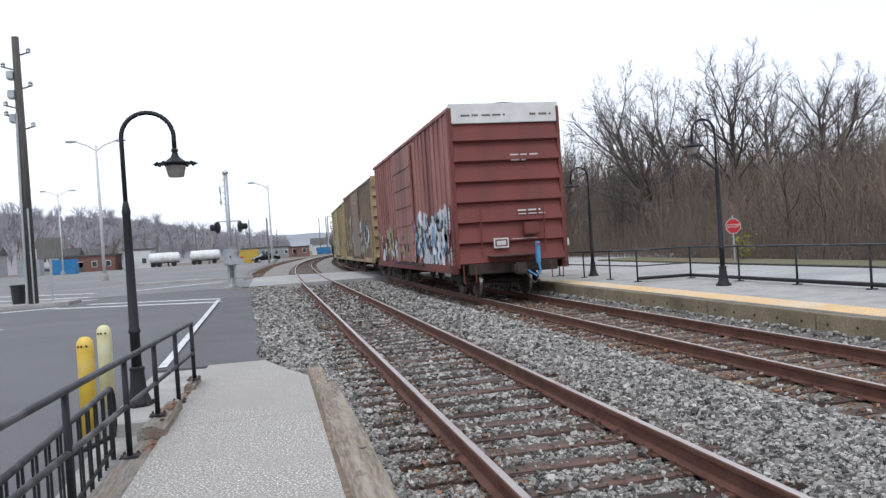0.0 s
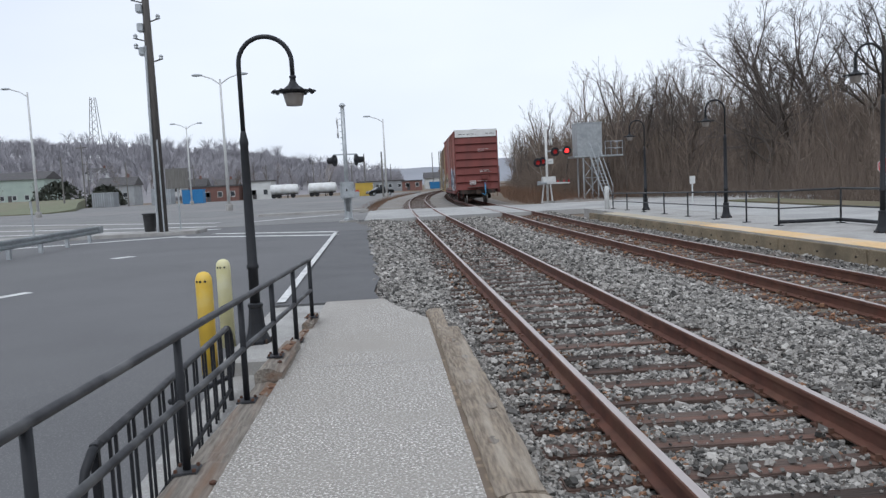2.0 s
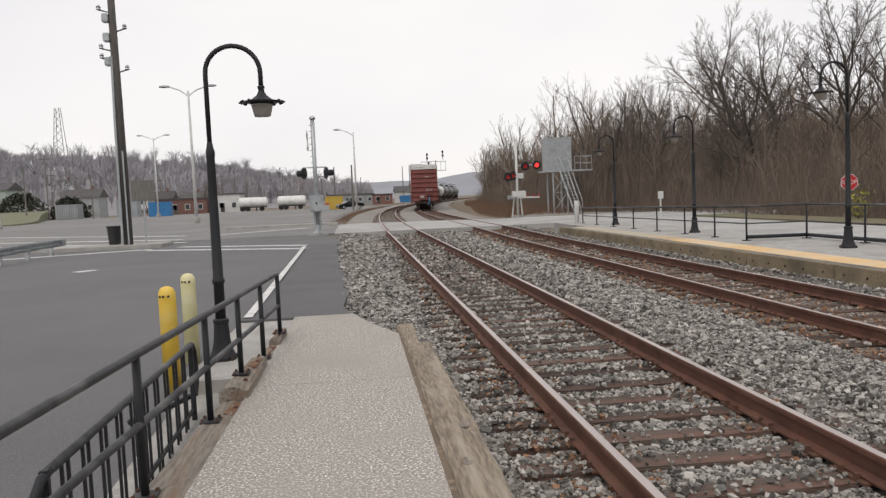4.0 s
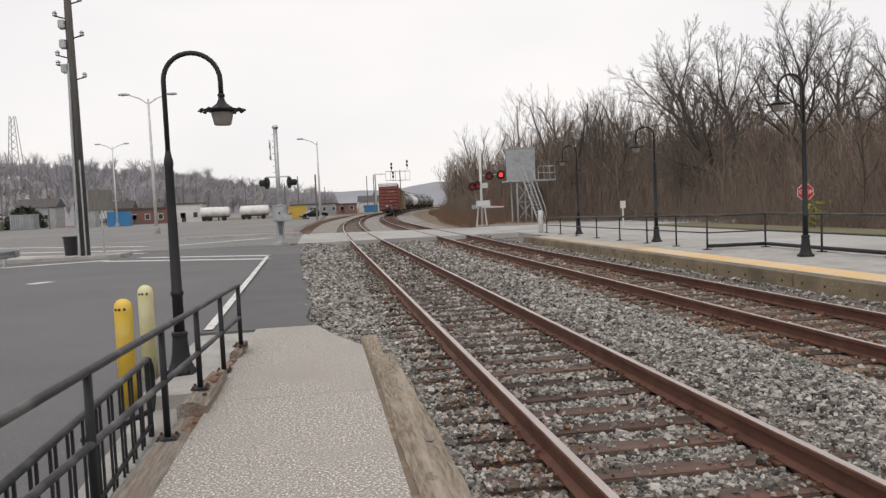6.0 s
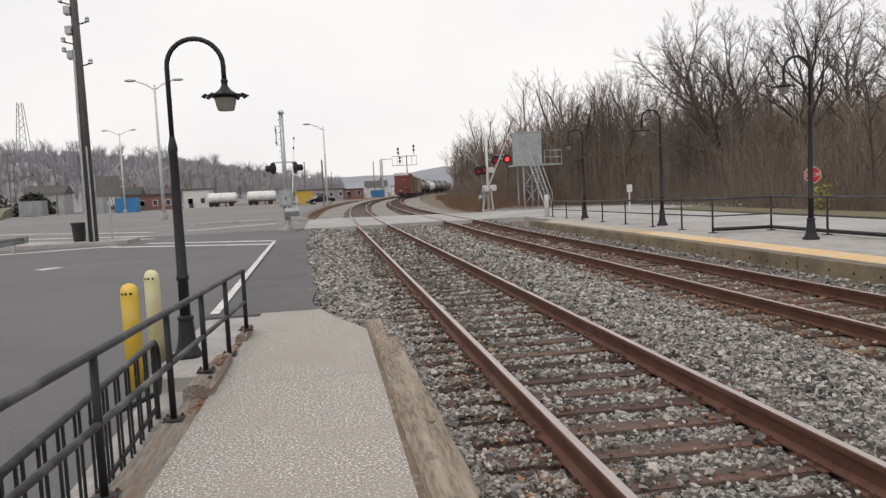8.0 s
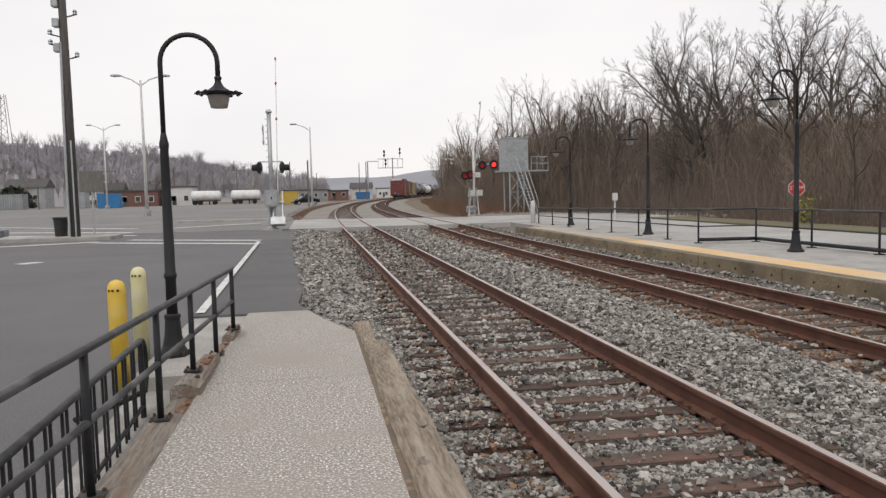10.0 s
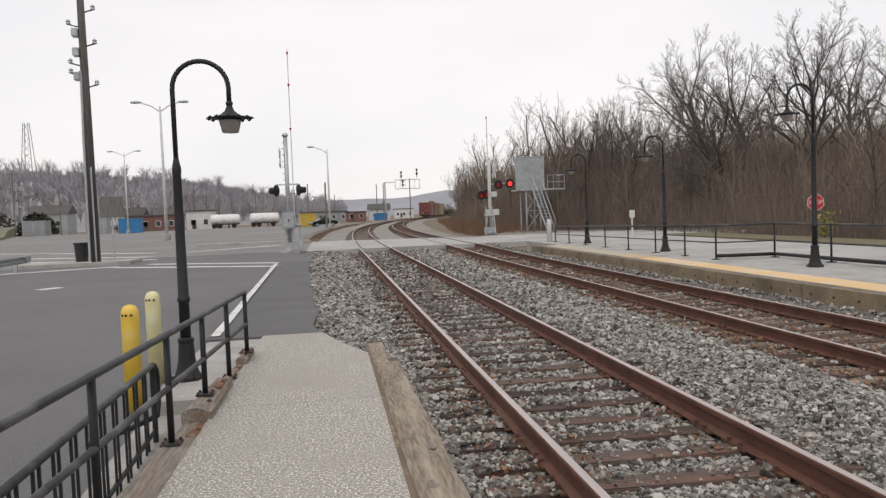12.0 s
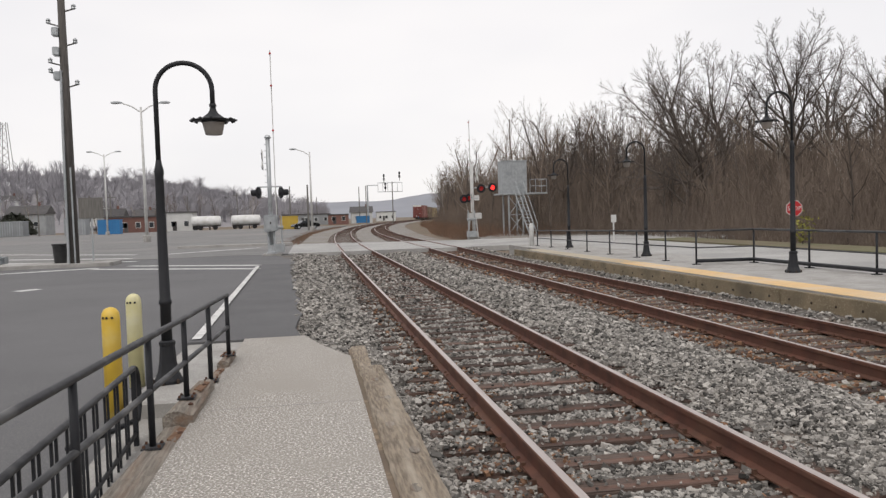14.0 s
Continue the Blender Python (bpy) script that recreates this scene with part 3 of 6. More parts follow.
def far_platform():
    bm = slab([(7.85, -14), (10.9, -14), (10.9, 18.7), (10.9, 34.5), (8.5, 34.5), (8.5, 29.6), (7.85, 29.6)], -0.3, 0.2)
    ob = tagged(finish("platform_opposite", bm, M["pad"]), "pale concrete platform with a yellow tactile edge", "platform", kind="structure")
    y = -13.9
    while y < 29:
        beam = part("edge_timber", box(7.74, 7.845, y, y + 2.96, -0.28, 0.17, 0.012), M["edge"], ob, "weathered edge beam with bolt heads")
        for k in range(5):
            bolt = lathe([(0.022, 0), (0.022, 0.012), (0.008, 0.02)], 6, None, Matrix.Translation((7.739, y + 0.3 + 0.6 * k, 0.02)) @ Matrix.Rotation(-math.pi / 2, 4, "Y"))
            part("bolt", bolt, M["under"], beam)
        y += 2.98
    y = -13.9
    while y < 20.0:
        part("tactile_panel", box(7.86, 8.52, y, y + 0.605, 0.19, 0.208), M["tactile"], ob)
        y += 0.61
    verts, faces = [], []
    for i in range(int(16 / 0.075)):
        for k in range(8):
            x, yy, b = 7.92 + 0.078 * k, 6.0 + 0.075 * i, len(verts)
            verts += [(x - 0.014, yy - 0.014, 0.2078), (x + 0.014, yy - 0.014, 0.2078), (x + 0.014, yy + 0.014, 0.2078), (x - 0.014, yy + 0.014, 0.2078), (x, yy, 0.214)]
            faces += [(b, b + 1, b + 4), (b + 1, b + 2, b + 4), (b + 2, b + 3, b + 4), (b + 3, b, b + 4)]
    tagged(raw("tactile_domes", verts, faces, M["tactile"], ob), kind="stuff")
    tagged(finish("platform_end_strip", box(7.86, 8.5, 20.1, 29.5, 0.196, 0.205), M["tan"]), "worn pale end of the tactile strip", "strip", kind="structure")


far_platform()


def far_railing():
    th = empty("railing", pose(0, 0, 0.2), "dark brown steel railing along the back of the platform", "railing")
    line = [(9.25, 32.5), (9.25, 18.7), (10.72, 18.5), (10.72, -8)]

    def top(y):
        return 0.85 - 0.2 * smooth_step(18.7, 34, y)

    steps = {0: [32.5, 30.6, 28.6, 26.5, 24.4, 22.3, 20.4, 18.7], 2: [18.5, 16.3, 14.2, 12.1, 10.0, 7.9, 5.8, 3.7, 1.6, -0.5, -2.6, -4.7, -6.8]}
    for a, b in zip(line, line[1:]):
        part("top_rail", tube([(*a, top(a[1])), (*b, top(b[1]))], 0.026, 8), M["blackrail"], th, smooth=True)
        part("middle_rail", tube([(*a, 0.5 * top(a[1])), (*b, 0.5 * top(b[1]))], 0.017, 8), M["blackrail"], th, smooth=True)
    for a, b in zip(line[1:], line[2:]):
        part("toe_rail", tube([(*a, 0.09), (*b, 0.09)], 0.045, 8), M["black"], th, smooth=True)
    for k, x in ((0, 9.25), (2, 10.72)):
        for y in steps[k]:
            p = part("post", tube([(x, y, 0.0), (x, y, top(y))], 0.024, 8), M["black"], th, smooth=True)
            part("base_plate", box(x - 0.09, x + 0.09, y - 0.06, y + 0.06, 0.0, 0.02), M["black"], p)
    w = empty("marker_post", pose(9.05, 32.7, -0.02), "white marker post at the railing's end", "post")
    part("post", lathe([(0.1, 0), (0.1, 1.1), (0.07, 1.18), (0.02, 1.2)], 14), M["steelwhite"], w, smooth=True)


far_railing()


# ---- line ----
def rail_profile():
    h = 0.172
    return [(-0.07, -h), (0.07, -h), (0.07, -h + 0.012), (0.012, -h + 0.032), (0.009, -0.05), (0.036, -0.038), (0.036, -0.008), (0.028, 0.0), (-0.028, 0.0), (-0.036, -0.008), (-0.036, -0.038), (-0.009, -0.05), (-0.012, -h + 0.032), (-0.07, -h + 0.012)]


def line_ys():
    return [-6, 2, 10, 20, 27, 30, 33, 36, 39, 42, 47, 52, 58, 64, 70, 78, 86, 95, 105, 115, 125, 140, 155, 170, 185, 200, 220, 240, 260, 280, 300, 330, 360, 400]


TIES = {}


def lift(centre, y):
    """The second track climbs to the level of the road."""
    return 0.085 * smooth_step(27, 39, y) if centre == TRACK_2 else 0.0



def track(centre, z, label):
    th = empty("railway_track", pose(0, 0, z), label, "railway track", "railway tracks")
    prof = rail_profile()
    for side in (-GAUGE / 2, GAUGE / 2):
        bm = bmesh.new()
        prev = None
        for y in line_ys():
            a = math.radians(heading(y))
            c, s = math.cos(a), math.sin(a)
            cx = centre + bend(y)
            ring = [bm.verts.new((cx + (side + u) * c, y + (side + u) * s, w + lift(centre, y))) for u, w in prof]
            if prev:
                for i in range(len(prof)):
                    j = (i + 1) % len(prof)
                    f = bm.faces.new((prev[i], prev[j], ring[j], ring[i]))
                    f.material_index = 1 if i == 7 else 0
            prev = ring
        part("rail", bm, [M["rail"], M["railtop"]], th)
    rnd = random.Random(int(centre * 10))
    tie_mesh = box(-1.3, 1.3, -0.115, 0.115, -0.17, 0, 0.012)
    for v in tie_mesh.verts:
        v.co.z += 0.006 * math.sin(v.co.x * 5 + v.co.y * 30)
    first = part("tie", tie_mesh, M["tie"], th)
    plate = box(-0.09, 0.09, -0.17, 0.17, 0, 0.014)
    for sx in (-0.06, 0.06):
        for sy in (-0.075, 0.075):
            box(sx * 1.25 - 0.014, sx * 1.25 + 0.014, sy - 0.014, sy + 0.014, 0.01, 0.05, 0, plate)
    first_plate = part("tie_plate", plate, M["plate"], first)
    y, k = -3.0, 0
    while y < 38.8:
        if k == 0:
            t = first
        else:
            t = new("tie", first.data)
            t.parent = th
        t.matrix_basis = pose(centre + rnd.uniform(-0.04, 0.04), y, -0.187 + lift(centre, y) + rnd.uniform(-0.012, 0.006), 0, 0, rnd.uniform(-1.6, 1.6))
        for side in (-GAUGE / 2, GAUGE / 2):
            if k == 0 and side < 0:
                p = first_plate
            else:
                p = new("tie_plate", first_plate.data)
                p.parent = t
            p.matrix_basis = pose(side, 0, 0.002)
        TIES.setdefault(centre, []).append(y)
        y += 0.535 + rnd.uniform(-0.035, 0.035)
        k += 1
    verts, faces = [], []
    y = 51.2
    while y < 260:
        cx, a = centre + bend(y), math.radians(heading(y))
        c, s, b = math.cos(a), math.sin(a), len(verts)
        for w in (-0.19 + lift(centre, 40), -0.34):
            for u, v in ((-1.3, -0.115), (1.3, -0.115), (1.3, 0.115), (-1.3, 0.115)):
                verts.append((cx + u * c - v * s, y + u * s + v * c, w))
        faces += [(b, b + 1, b + 2, b + 3)] + [(b + i, b + 4 + i, b + 4 + (i + 1) % 4, b + (i + 1) % 4) for i in range(4)]
        y += 0.9
    tagged(raw("tie_rest", verts, faces, M["tie"], th), kind="stuff")


track(TRACK_1, 0.0, "railway track with rusty rails and worn polished heads")
track(TRACK_2, -0.08, "second railway track with dark rusty rails")


def bed_z(x, y):
    """The ballast's upper face at a distance along x from the near platform."""
    z = -0.222
    if 3.4 < x < 4.7:
        z += 0.05 * math.sin((x - 3.4) / 1.3 * math.pi) + 0.02
    if x > 4.7:
        z -= 0.075 * (1 - smooth_step(27, 39, y))
    if x > 7.15:
        z += 0.2 * smooth_step(7.15, 7.7, x)
    if x < 0.6:
        z += 0.11 * smooth_step(0.6, -0.9, x) * smooth_step(9.5, 13, y) + 0.05 * smooth_step(0.6, 0.3, x)
    return z + 0.018 * noise.noise((x * 2.1, y * 2.1, 0)) + 0.012 * noise.noise((x * 7, y * 7, 3))


def ballast():
    xs = [-1.1, -0.6, -0.2, 0.1, 0.35, 0.6] + [0.8 + 0.24 * i for i in range(30)]
    ys = [-5, -2] + [0.35 * i for i in range(0, 112)] + [39.35]
    verts, w = [], len(xs)
    for y in ys:
        for x in xs:
            xx = max(x, 0.12) if y < 9.4 else x
            if y > 11.7 and x == -1.1:
                xx = lot_edge(y) - 0.25
            verts.append((xx, y, bed_z(xx, y) if xx > 0 or y > 10 else -0.25))
    faces = [(j * w + i, j * w + i + 1, (j + 1) * w + i + 1, (j + 1) * w + i) for j in range(len(ys) - 1) for i in range(w - 1)]
    tagged(raw("ballast_bed", verts, faces, M["ballast"], smooth=True), "grey crushed-stone ballast under the tracks, darkened for shaded gaps", "ballast", kind="structure")
    strip("ballast_beyond", [(y, lot_edge(y) + 0.02, 9.2 + bend(y) + 1.2 * smooth_step(60, 110, y)) for y in (50.6, 56, 62, 70, 80, 90, 100, 115, 130, 150, 170, 200, 240, 300)], -0.2, M["bedfar"], "grey ballast of the line beyond the road", "ballast")
    verts, faces = [], []
    xs2 = [5.0 + 0.2 * i for i in range(13)]
    for y in ys:
        for x in xs2:
            verts.append((x + 0.08 * math.sin(y * 3 + x), y, bed_z(x, y) + 0.012 - (0.04 if x in (xs2[0], xs2[-1]) else 0)))
    w = len(xs2)
    faces = [(j * w + i, j * w + i + 1, (j + 1) * w + i + 1, (j + 1) * w + i) for j in range(len(ys) - 1) for i in range(w - 1)]
    tagged(raw("rusty_bed", verts, faces, M["rustbed"], smooth=True), "rust-brown dirt and ballast along the second track", "ballast", kind="structure")
    rnd = np.random.RandomState(5)
    corner = np.array([(x, y, z) for z in (-1, 1) for x, y in ((-1, -1), (1, -1), (1, 1), (-1, 1))], float)
    quads = np.array([(3, 2, 1, 0), (4, 5, 6, 7), (0, 1, 5, 4), (1, 2, 6, 5), (2, 3, 7, 6), (3, 0, 4, 7)])
    for name, material, zones in (
            ("ballast_stones", M["stone"], ((-4, 2.6, 0.42, 5.0, 420, 0.022), (2.6, 6, 0.37, 5.0, 2300, 0.0135), (6, 9, 0.1, 5.0, 1500, 0.015), (9, 14, -0.6, 5.0, 850, 0.018), (14, 22, -0.9, 5.0, 360, 0.023), (22, 39, -1.2, 5.0, 120, 0.03), (4, 38, 7.2, 7.7, 300, 0.02), (4, 15, 5.0, 7.3, 260, 0.016), (15, 38, 5.0, 7.3, 60, 0.025))),
            ("rusty_stones", M["stone_rust"], ((2.6, 9, 0.72, 1.5, 420, 0.013), (2.6, 9, 2.3, 3.05, 260, 0.013), (9, 18, 0.75, 1.45, 200, 0.017), (9, 18, 2.35, 2.95, 110, 0.017), (4, 15, 4.9, 7.4, 230, 0.016), (15, 38, 4.9, 7.4, 50, 0.025)))):
        blocks = []
        for y0, y1, x0, x1, dense, size in zones:
            n = int((y1 - y0) * (x1 - x0) * dense)
            x, y = rnd.uniform(x0, x1, n), rnd.uniform(y0, y1, n)
            edge = np.interp(y, np.arange(0, 41.0), [lot_edge(v) for v in range(41)])
            rails = np.array([c + k * GAUGE / 2 for c in (TRACK_1, TRACK_2) for k in (-1, 1)])
            ok = ~((x < 0.4) & (y < 10.3)) & ~((x < 0.1) & (y < 10.3 + (0.1 - x) * 2.2)) & (x > edge - 0.05)
            ok &= np.abs(x[:, None] - rails).min(1) > 0.075
            centre = np.where(x < 4, TRACK_1, TRACK_2)
            off = np.where(x < 4, np.abs(y[:, None] - np.array(TIES[TRACK_1])).min(1), np.abs(y[:, None] - np.array(TIES[TRACK_2])).min(1))
            on = (np.abs(x - centre) < 1.3) & (off < 0.125)
            ok &= ~(on & (rnd.rand(n) < np.where(np.abs(x - centre) < 0.7, 0.93, 0.72)))
            x, y, on, centre = x[ok], y[ok], on[ok], centre[ok]
            n = len(x)
            s = size * np.clip(rnd.lognormal(0, 0.36, n), 0.5, 2.3)
            q = corner[None] * rnd.uniform(0.5, 1.15, (n, 1, 3)) * (1, 1, 0.75) * rnd.uniform(0.62, 1.1, (n, 8, 1)) + rnd.uniform(-0.18, 0.18, (n, 8, 3))
            q *= s[:, None, None]
            a, b, c = rnd.uniform(-math.pi, math.pi, n), rnd.uniform(-0.6, 0.6, n), rnd.uniform(-0.6, 0.6, n)
            ca, sa, cb, sb, cc, sc = (f(v)[:, None] for v in (a, b, c) for f in (np.cos, np.sin))
            u, v, w = q[..., 0], q[..., 1], q[..., 2]
            v, w = v * cb - w * sb, v * sb + w * cb
            u, w = u * cc + w * sc, w * cc - u * sc
            u, v = u * ca - v * sa, u * sa + v * ca
            bed = np.array([bed_z(i, j) for i, j in zip(x, y)])
            tie = np.where(centre == TRACK_1, -0.18, -0.26 + np.interp(y, np.arange(0, 41.0), [lift(TRACK_2, k) for k in range(41)]))
            z = np.where(on, tie, bed) + s * 0.3 + rnd.uniform(0, 0.008, n)
            blocks.append(np.stack((u + x[:, None], v + y[:, None], w + z[:, None]), -1).reshape(-1, 3))
        co = np.concatenate(blocks)
        n = len(co) // 8
        loops = (quads[None] + 8 * np.arange(n)[:, None, None]).ravel()
        me = bpy.data.meshes.new(name)
        me.vertices.add(len(co))
        me.vertices.foreach_set("co", co.ravel())
        me.loops.add(len(loops))
        me.loops.foreach_set("vertex_index", loops.astype(np.int32))
        me.polygons.add(6 * n)
        me.polygons.foreach_set("loop_start", np.arange(0, 24 * n, 4, dtype=np.int32))
        me.materials.append(material)
        me.update(calc_edges=True)
        me.polygons.foreach_set("use_smooth", [False] * (6 * n))
        tagged(new(name, me), "loose angular grey and white ballast stones" if name[0] == "b" else "rust-stained small stones along the rails", "ballast", kind="stuff")


ballast()


def road_marks():
    def line_of(a, b, w, z=None, label="worn white painted line"):
        a, b = Vector((*a, 0)), Vector((*b, 0))
        n = Vector((-(b - a).y, (b - a).x, 0)).normalized() * w / 2
        k = max(2, int((b - a).length / 3))
        bm = bmesh.new()
        prev = None
        for i in range(k + 1):
            p = a.lerp(b, i / k)
            zz = (z if z is not None else lot_z(p.y)) + 0.005
            cur = [bm.verts.new((p + n).to_tuple()[:2] + (zz,)), bm.verts.new((p - n).to_tuple()[:2] + (zz,))]
            if prev:
                bm.faces.new((prev[0], prev[1], cur[1], cur[0]))
            prev = cur
        bmesh.ops.recalc_face_normals(bm, faces=bm.faces)
        tagged(finish("road_line", bm, M["white"]), label, "road marking", kind="structure")

    line_of((-2.02, 11.95), (-2.3, 29.4), 0.13, z=0.0, label="white line along the path")
    line_of((-2.3, 30.4), (-7.7, 33.6), 0.45)
    line_of((-2.2, 28.3), (-8.7, 32.2), 0.45)
    line_of((-8.7, 32.9), (-14.5, 30.2), 0.5, label="worn white kerb line")
    line_of((-8.1, 44.5), (-3.4, 49.2), 0.5, z=-0.016)
    line_of((-9.1, 40.3), (-40, 59.0), 0.6, z=-0.012)
    line_of((-8.2, 37.1), (-30, 46.5), 0.55, z=-0.012)
    line_of((-9.9, 45.1), (-40, 70.5), 0.5, z=-0.012, label="worn white kerb line")
    line_of((-1.4, 52.2), (2.0, 52.2), 0.5, z=-0.012)
    line_of((9.8, 49.2), (58, 46.3), 0.45, z=-0.012)
    line_of((-8.15, 22.7), (-7.75, 23.2), 0.4)
    line_of((-7.9, 15.2), (-7.4, 15.9), 0.3)


road_marks()


def island(x0, x1, y0, y1, label):
    bm = box(x0, x1, y0, y1, -0.1, 0.12, 0.03)
    tagged(finish("traffic_island", bm, M["pad"]), label, "traffic island", kind="structure")


island(-22, -8.6, 34.2, 36.4, "low pale concrete island under the utility pole")
island(-9, -1.6, 53.2, 54.4, "low pale concrete kerb island beyond the road")


# ---- train ----
def truck(th, y, name="truck"):
    """A two-axle truck under a car, at y from its rear."""
    t = part(name, box(-0.95, 0.95, y - 0.2, y + 0.2, 0.42, 0.75, 0.04), M["under"], th)
    for sx in (-1.0, 1.0):
        bm = box(sx - 0.07, sx + 0.07, y - 1.2, y + 1.2, 0.42, 0.62, 0.04)
        box(sx - 0.09, sx + 0.09, y - 0.35, y + 0.35, 0.3, 0.78, 0.05, bm)
        for e in (-0.88, 0.88):
            box(sx - 0.09, sx + 0.09, y + e - 0.16, y + e + 0.16, 0.34, 0.66, 0.04, bm)
        part("side_frame", bm, M["under"], t)
    for e in (-0.88, 0.88):
        bm = tube([(-0.7, y + e, 0.46), (0.7, y + e, 0.46)], 0.08, 10)
        part("axle", bm, M["under"], t)
        for sx in (-GAUGE / 2, GAUGE / 2):
            s = 1 if sx > 0 else -1
            m = Matrix.Translation((sx, y + e, 0.46)) @ Matrix.Rotation(math.pi / 2 * s, 4, "Y")
            wh = part("wheel", lathe([(0.08, -0.09), (0.36, -0.075), (0.485, -0.07), (0.49, -0.045), (0.46, -0.04), (0.455, 0.05), (0.36, 0.055), (0.3, 0.02), (0.1, 0.03)], 24, None, m), [M["wheel"]], t)
            part("tread", lathe([(0.462, -0.036), (0.459, 0.046)], 24, None, m, cap=False), M["tread"], wh, "bright worn wheel tread")


def coupler(th, y, d):
    bm = box(-0.1, 0.1, min(y, y + d * 0.55), max(y, y + d * 0.55), 0.72, 0.95, 0.03)
    box(-0.17, 0.17, min(y + d * 0.5, y + d * 0.75), max(y + d * 0.5, y + d * 0.75), 0.68, 1.0, 0.05, bm)
    part("coupler", bm, M["under"], th)


def boxcar(name, length, high, side, end, top, label, white_top=False, sprays=(), seed=1, rear_detail=False):
    """A ribbed boxcar that runs towards +y, its rear at y = 0."""
    th = empty(name, pose(0, 0, 0), label, "boxcar", "cars of the freight train")
    w, z0, z1 = 1.6, 0.98, high
    body = part("body", box(-w + 0.03, w - 0.03, 0.08, length - 0.08, z0, z1 - 0.12, 0.01), side, th)
    # roof with shallow pitch and ribs
    bm = bmesh.new()
    n = int(length / 1.1)
    for i in range(n):
        a, b = 0.02 + i * (length - 0.04) / n, 0.02 + (i + 1) * (length - 0.04) / n
        vs = [bm.verts.new(p) for p in ((-w, a, z1 - 0.12), (0, a, z1), (w, a, z1 - 0.12), (-w, b - 0.05, z1 - 0.12), (0, b - 0.05, z1), (w, b - 0.05, z1 - 0.12))]
        bm.faces.new((vs[0], vs[1], vs[4], vs[3]))
        bm.faces.new((vs[1], vs[2], vs[5], vs[4]))
        for sx in (-1, 1):
            vs = [bm.verts.new(p) for p in ((sx * w, b - 0.05, z1 - 0.12), (0, b - 0.05, z1), (0, b - 0.05, z1 + 0.03), (sx * w, b - 0.05, z1 - 0.09), (sx * w, b, z1 - 0.12), (0, b, z1), (0, b, z1 + 0.03), (sx * w, b, z1 - 0.09))]
            for f in ((0, 1, 2, 3), (4, 5, 6, 7), (3, 2, 6, 7), (0, 3, 7, 4)):
                bm.faces.new([vs[q] for q in f])
    part("roof", bm, top, th)
    part("gable", box(-w, w, -0.02, 0.06, z1 - 0.58, z1 - 0.03, 0.01), M["carwhite"] if white_top else end, th, "white painted top band" if white_top else "")
    # end wall of pressed horizontal ribs, each leaning out towards its foot
    rows = 7
    edges = [z1 - 0.55 - (z1 - 0.55 - z0) * i / rows for i in range(rows + 1)]
    for hi, lo in zip(edges, edges[1:]):
        bm = bmesh.new()
        vs = [bm.verts.new(p) for p in ((-w + 0.06, 0.075, hi), (w - 0.06, 0.075, hi), (w - 0.06, -0.06, lo + 0.06), (-w + 0.06, -0.06, lo + 0.06), (w - 0.06, 0.07, lo), (-w + 0.06, 0.07, lo), (-w + 0.06, 0.12, hi), (w - 0.06, 0.12, hi), (w - 0.06, 0.12, lo), (-w + 0.06, 0.12, lo))]
        for f in ((0, 3, 2, 1), (3, 5, 4, 2), (6, 7, 8, 9), (0, 6, 9, 5, 3), (1, 2, 4, 8, 7), (0, 1, 7, 6), (5, 9, 8, 4)):
            bm.faces.new([vs[k] for k in f])
        bmesh.ops.recalc_face_normals(bm, faces=bm.faces)
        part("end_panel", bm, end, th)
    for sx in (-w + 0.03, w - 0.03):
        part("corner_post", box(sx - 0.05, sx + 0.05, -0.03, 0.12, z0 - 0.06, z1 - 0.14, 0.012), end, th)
    # side posts, sill and sliding door
    door0, door1 = length * 0.38, length * 0.62
    for s in (-1, 1):
        y = 0.35
        while y < length - 0.2:
            if not door0 - 0.1 < y < door1 + 0.1:
                part("side_post", box(s * (w - 0.035) - 0.045, s * (w - 0.035) + 0.045, y - 0.07, y + 0.07, z0, z1 - 0.16, 0.012), side, th)
            y += 0.62
        part("side_sill", box(s * w - 0.05, s * w + 0.05, 0.1, length - 0.1, z0 - 0.22, z0 + 0.02, 0.01), end, th)
        part("eave", box(s * w - 0.03, s * w + 0.03, 0.05, length - 0.05, z1 - 0.22, z1 - 0.11, 0.01), top, th)
        door = part("door", box(s * (w + 0.03) - 0.03, s * (w + 0.03) + 0.03, door0, door1, z0 + 0.06, z1 - 0.3, 0.015), side, th)
        for k in range(1, 6):
            zz = z0 + 0.06 + k * (z1 - z0 - 0.4) / 6
            part("door_rib", box(s * (w + 0.07) - 0.02, s * (w + 0.07) + 0.02, door0 + 0.08, door1 - 0.08, zz - 0.05, zz + 0.05, 0.01), side, door)
        part("door_track", box(s * (w + 0.06) - 0.05, s * (w + 0.06) + 0.05, door0 - 1.5, door1 + 0.3, z0 - 0.06, z0 + 0.03), M["under"], th)
    part("underframe", box(-0.9, 0.9, 0.5, length - 0.5, 0.7, z0, 0.02), M["under"], th)
    part("end_sill", box(-1.3, 1.3, -0.06, 0.3, 0.72, 1.02, 0.015), M["under"], th)
    truck(th, 2.1), truck(th, length - 2.1)
    coupler(th, 0.0, -1), coupler(th, length, 1)
    # ladders on the flanks beside the rear corners
    for sx in (-w - 0.1, w + 0.07):
        lad = part("ladder", box(sx, sx + 0.03, 0.12, 0.15, 0.75, 2.7), end, th)
        part("stile", box(sx, sx + 0.03, 0.5, 0.53, 0.75, 2.7), end, lad)
        for k in range(7):
            part("rung", box(sx, sx + 0.025, 0.12, 0.53, 0.82 + 0.29 * k, 0.845 + 0.29 * k), end, lad)
    rnd = random.Random(seed)
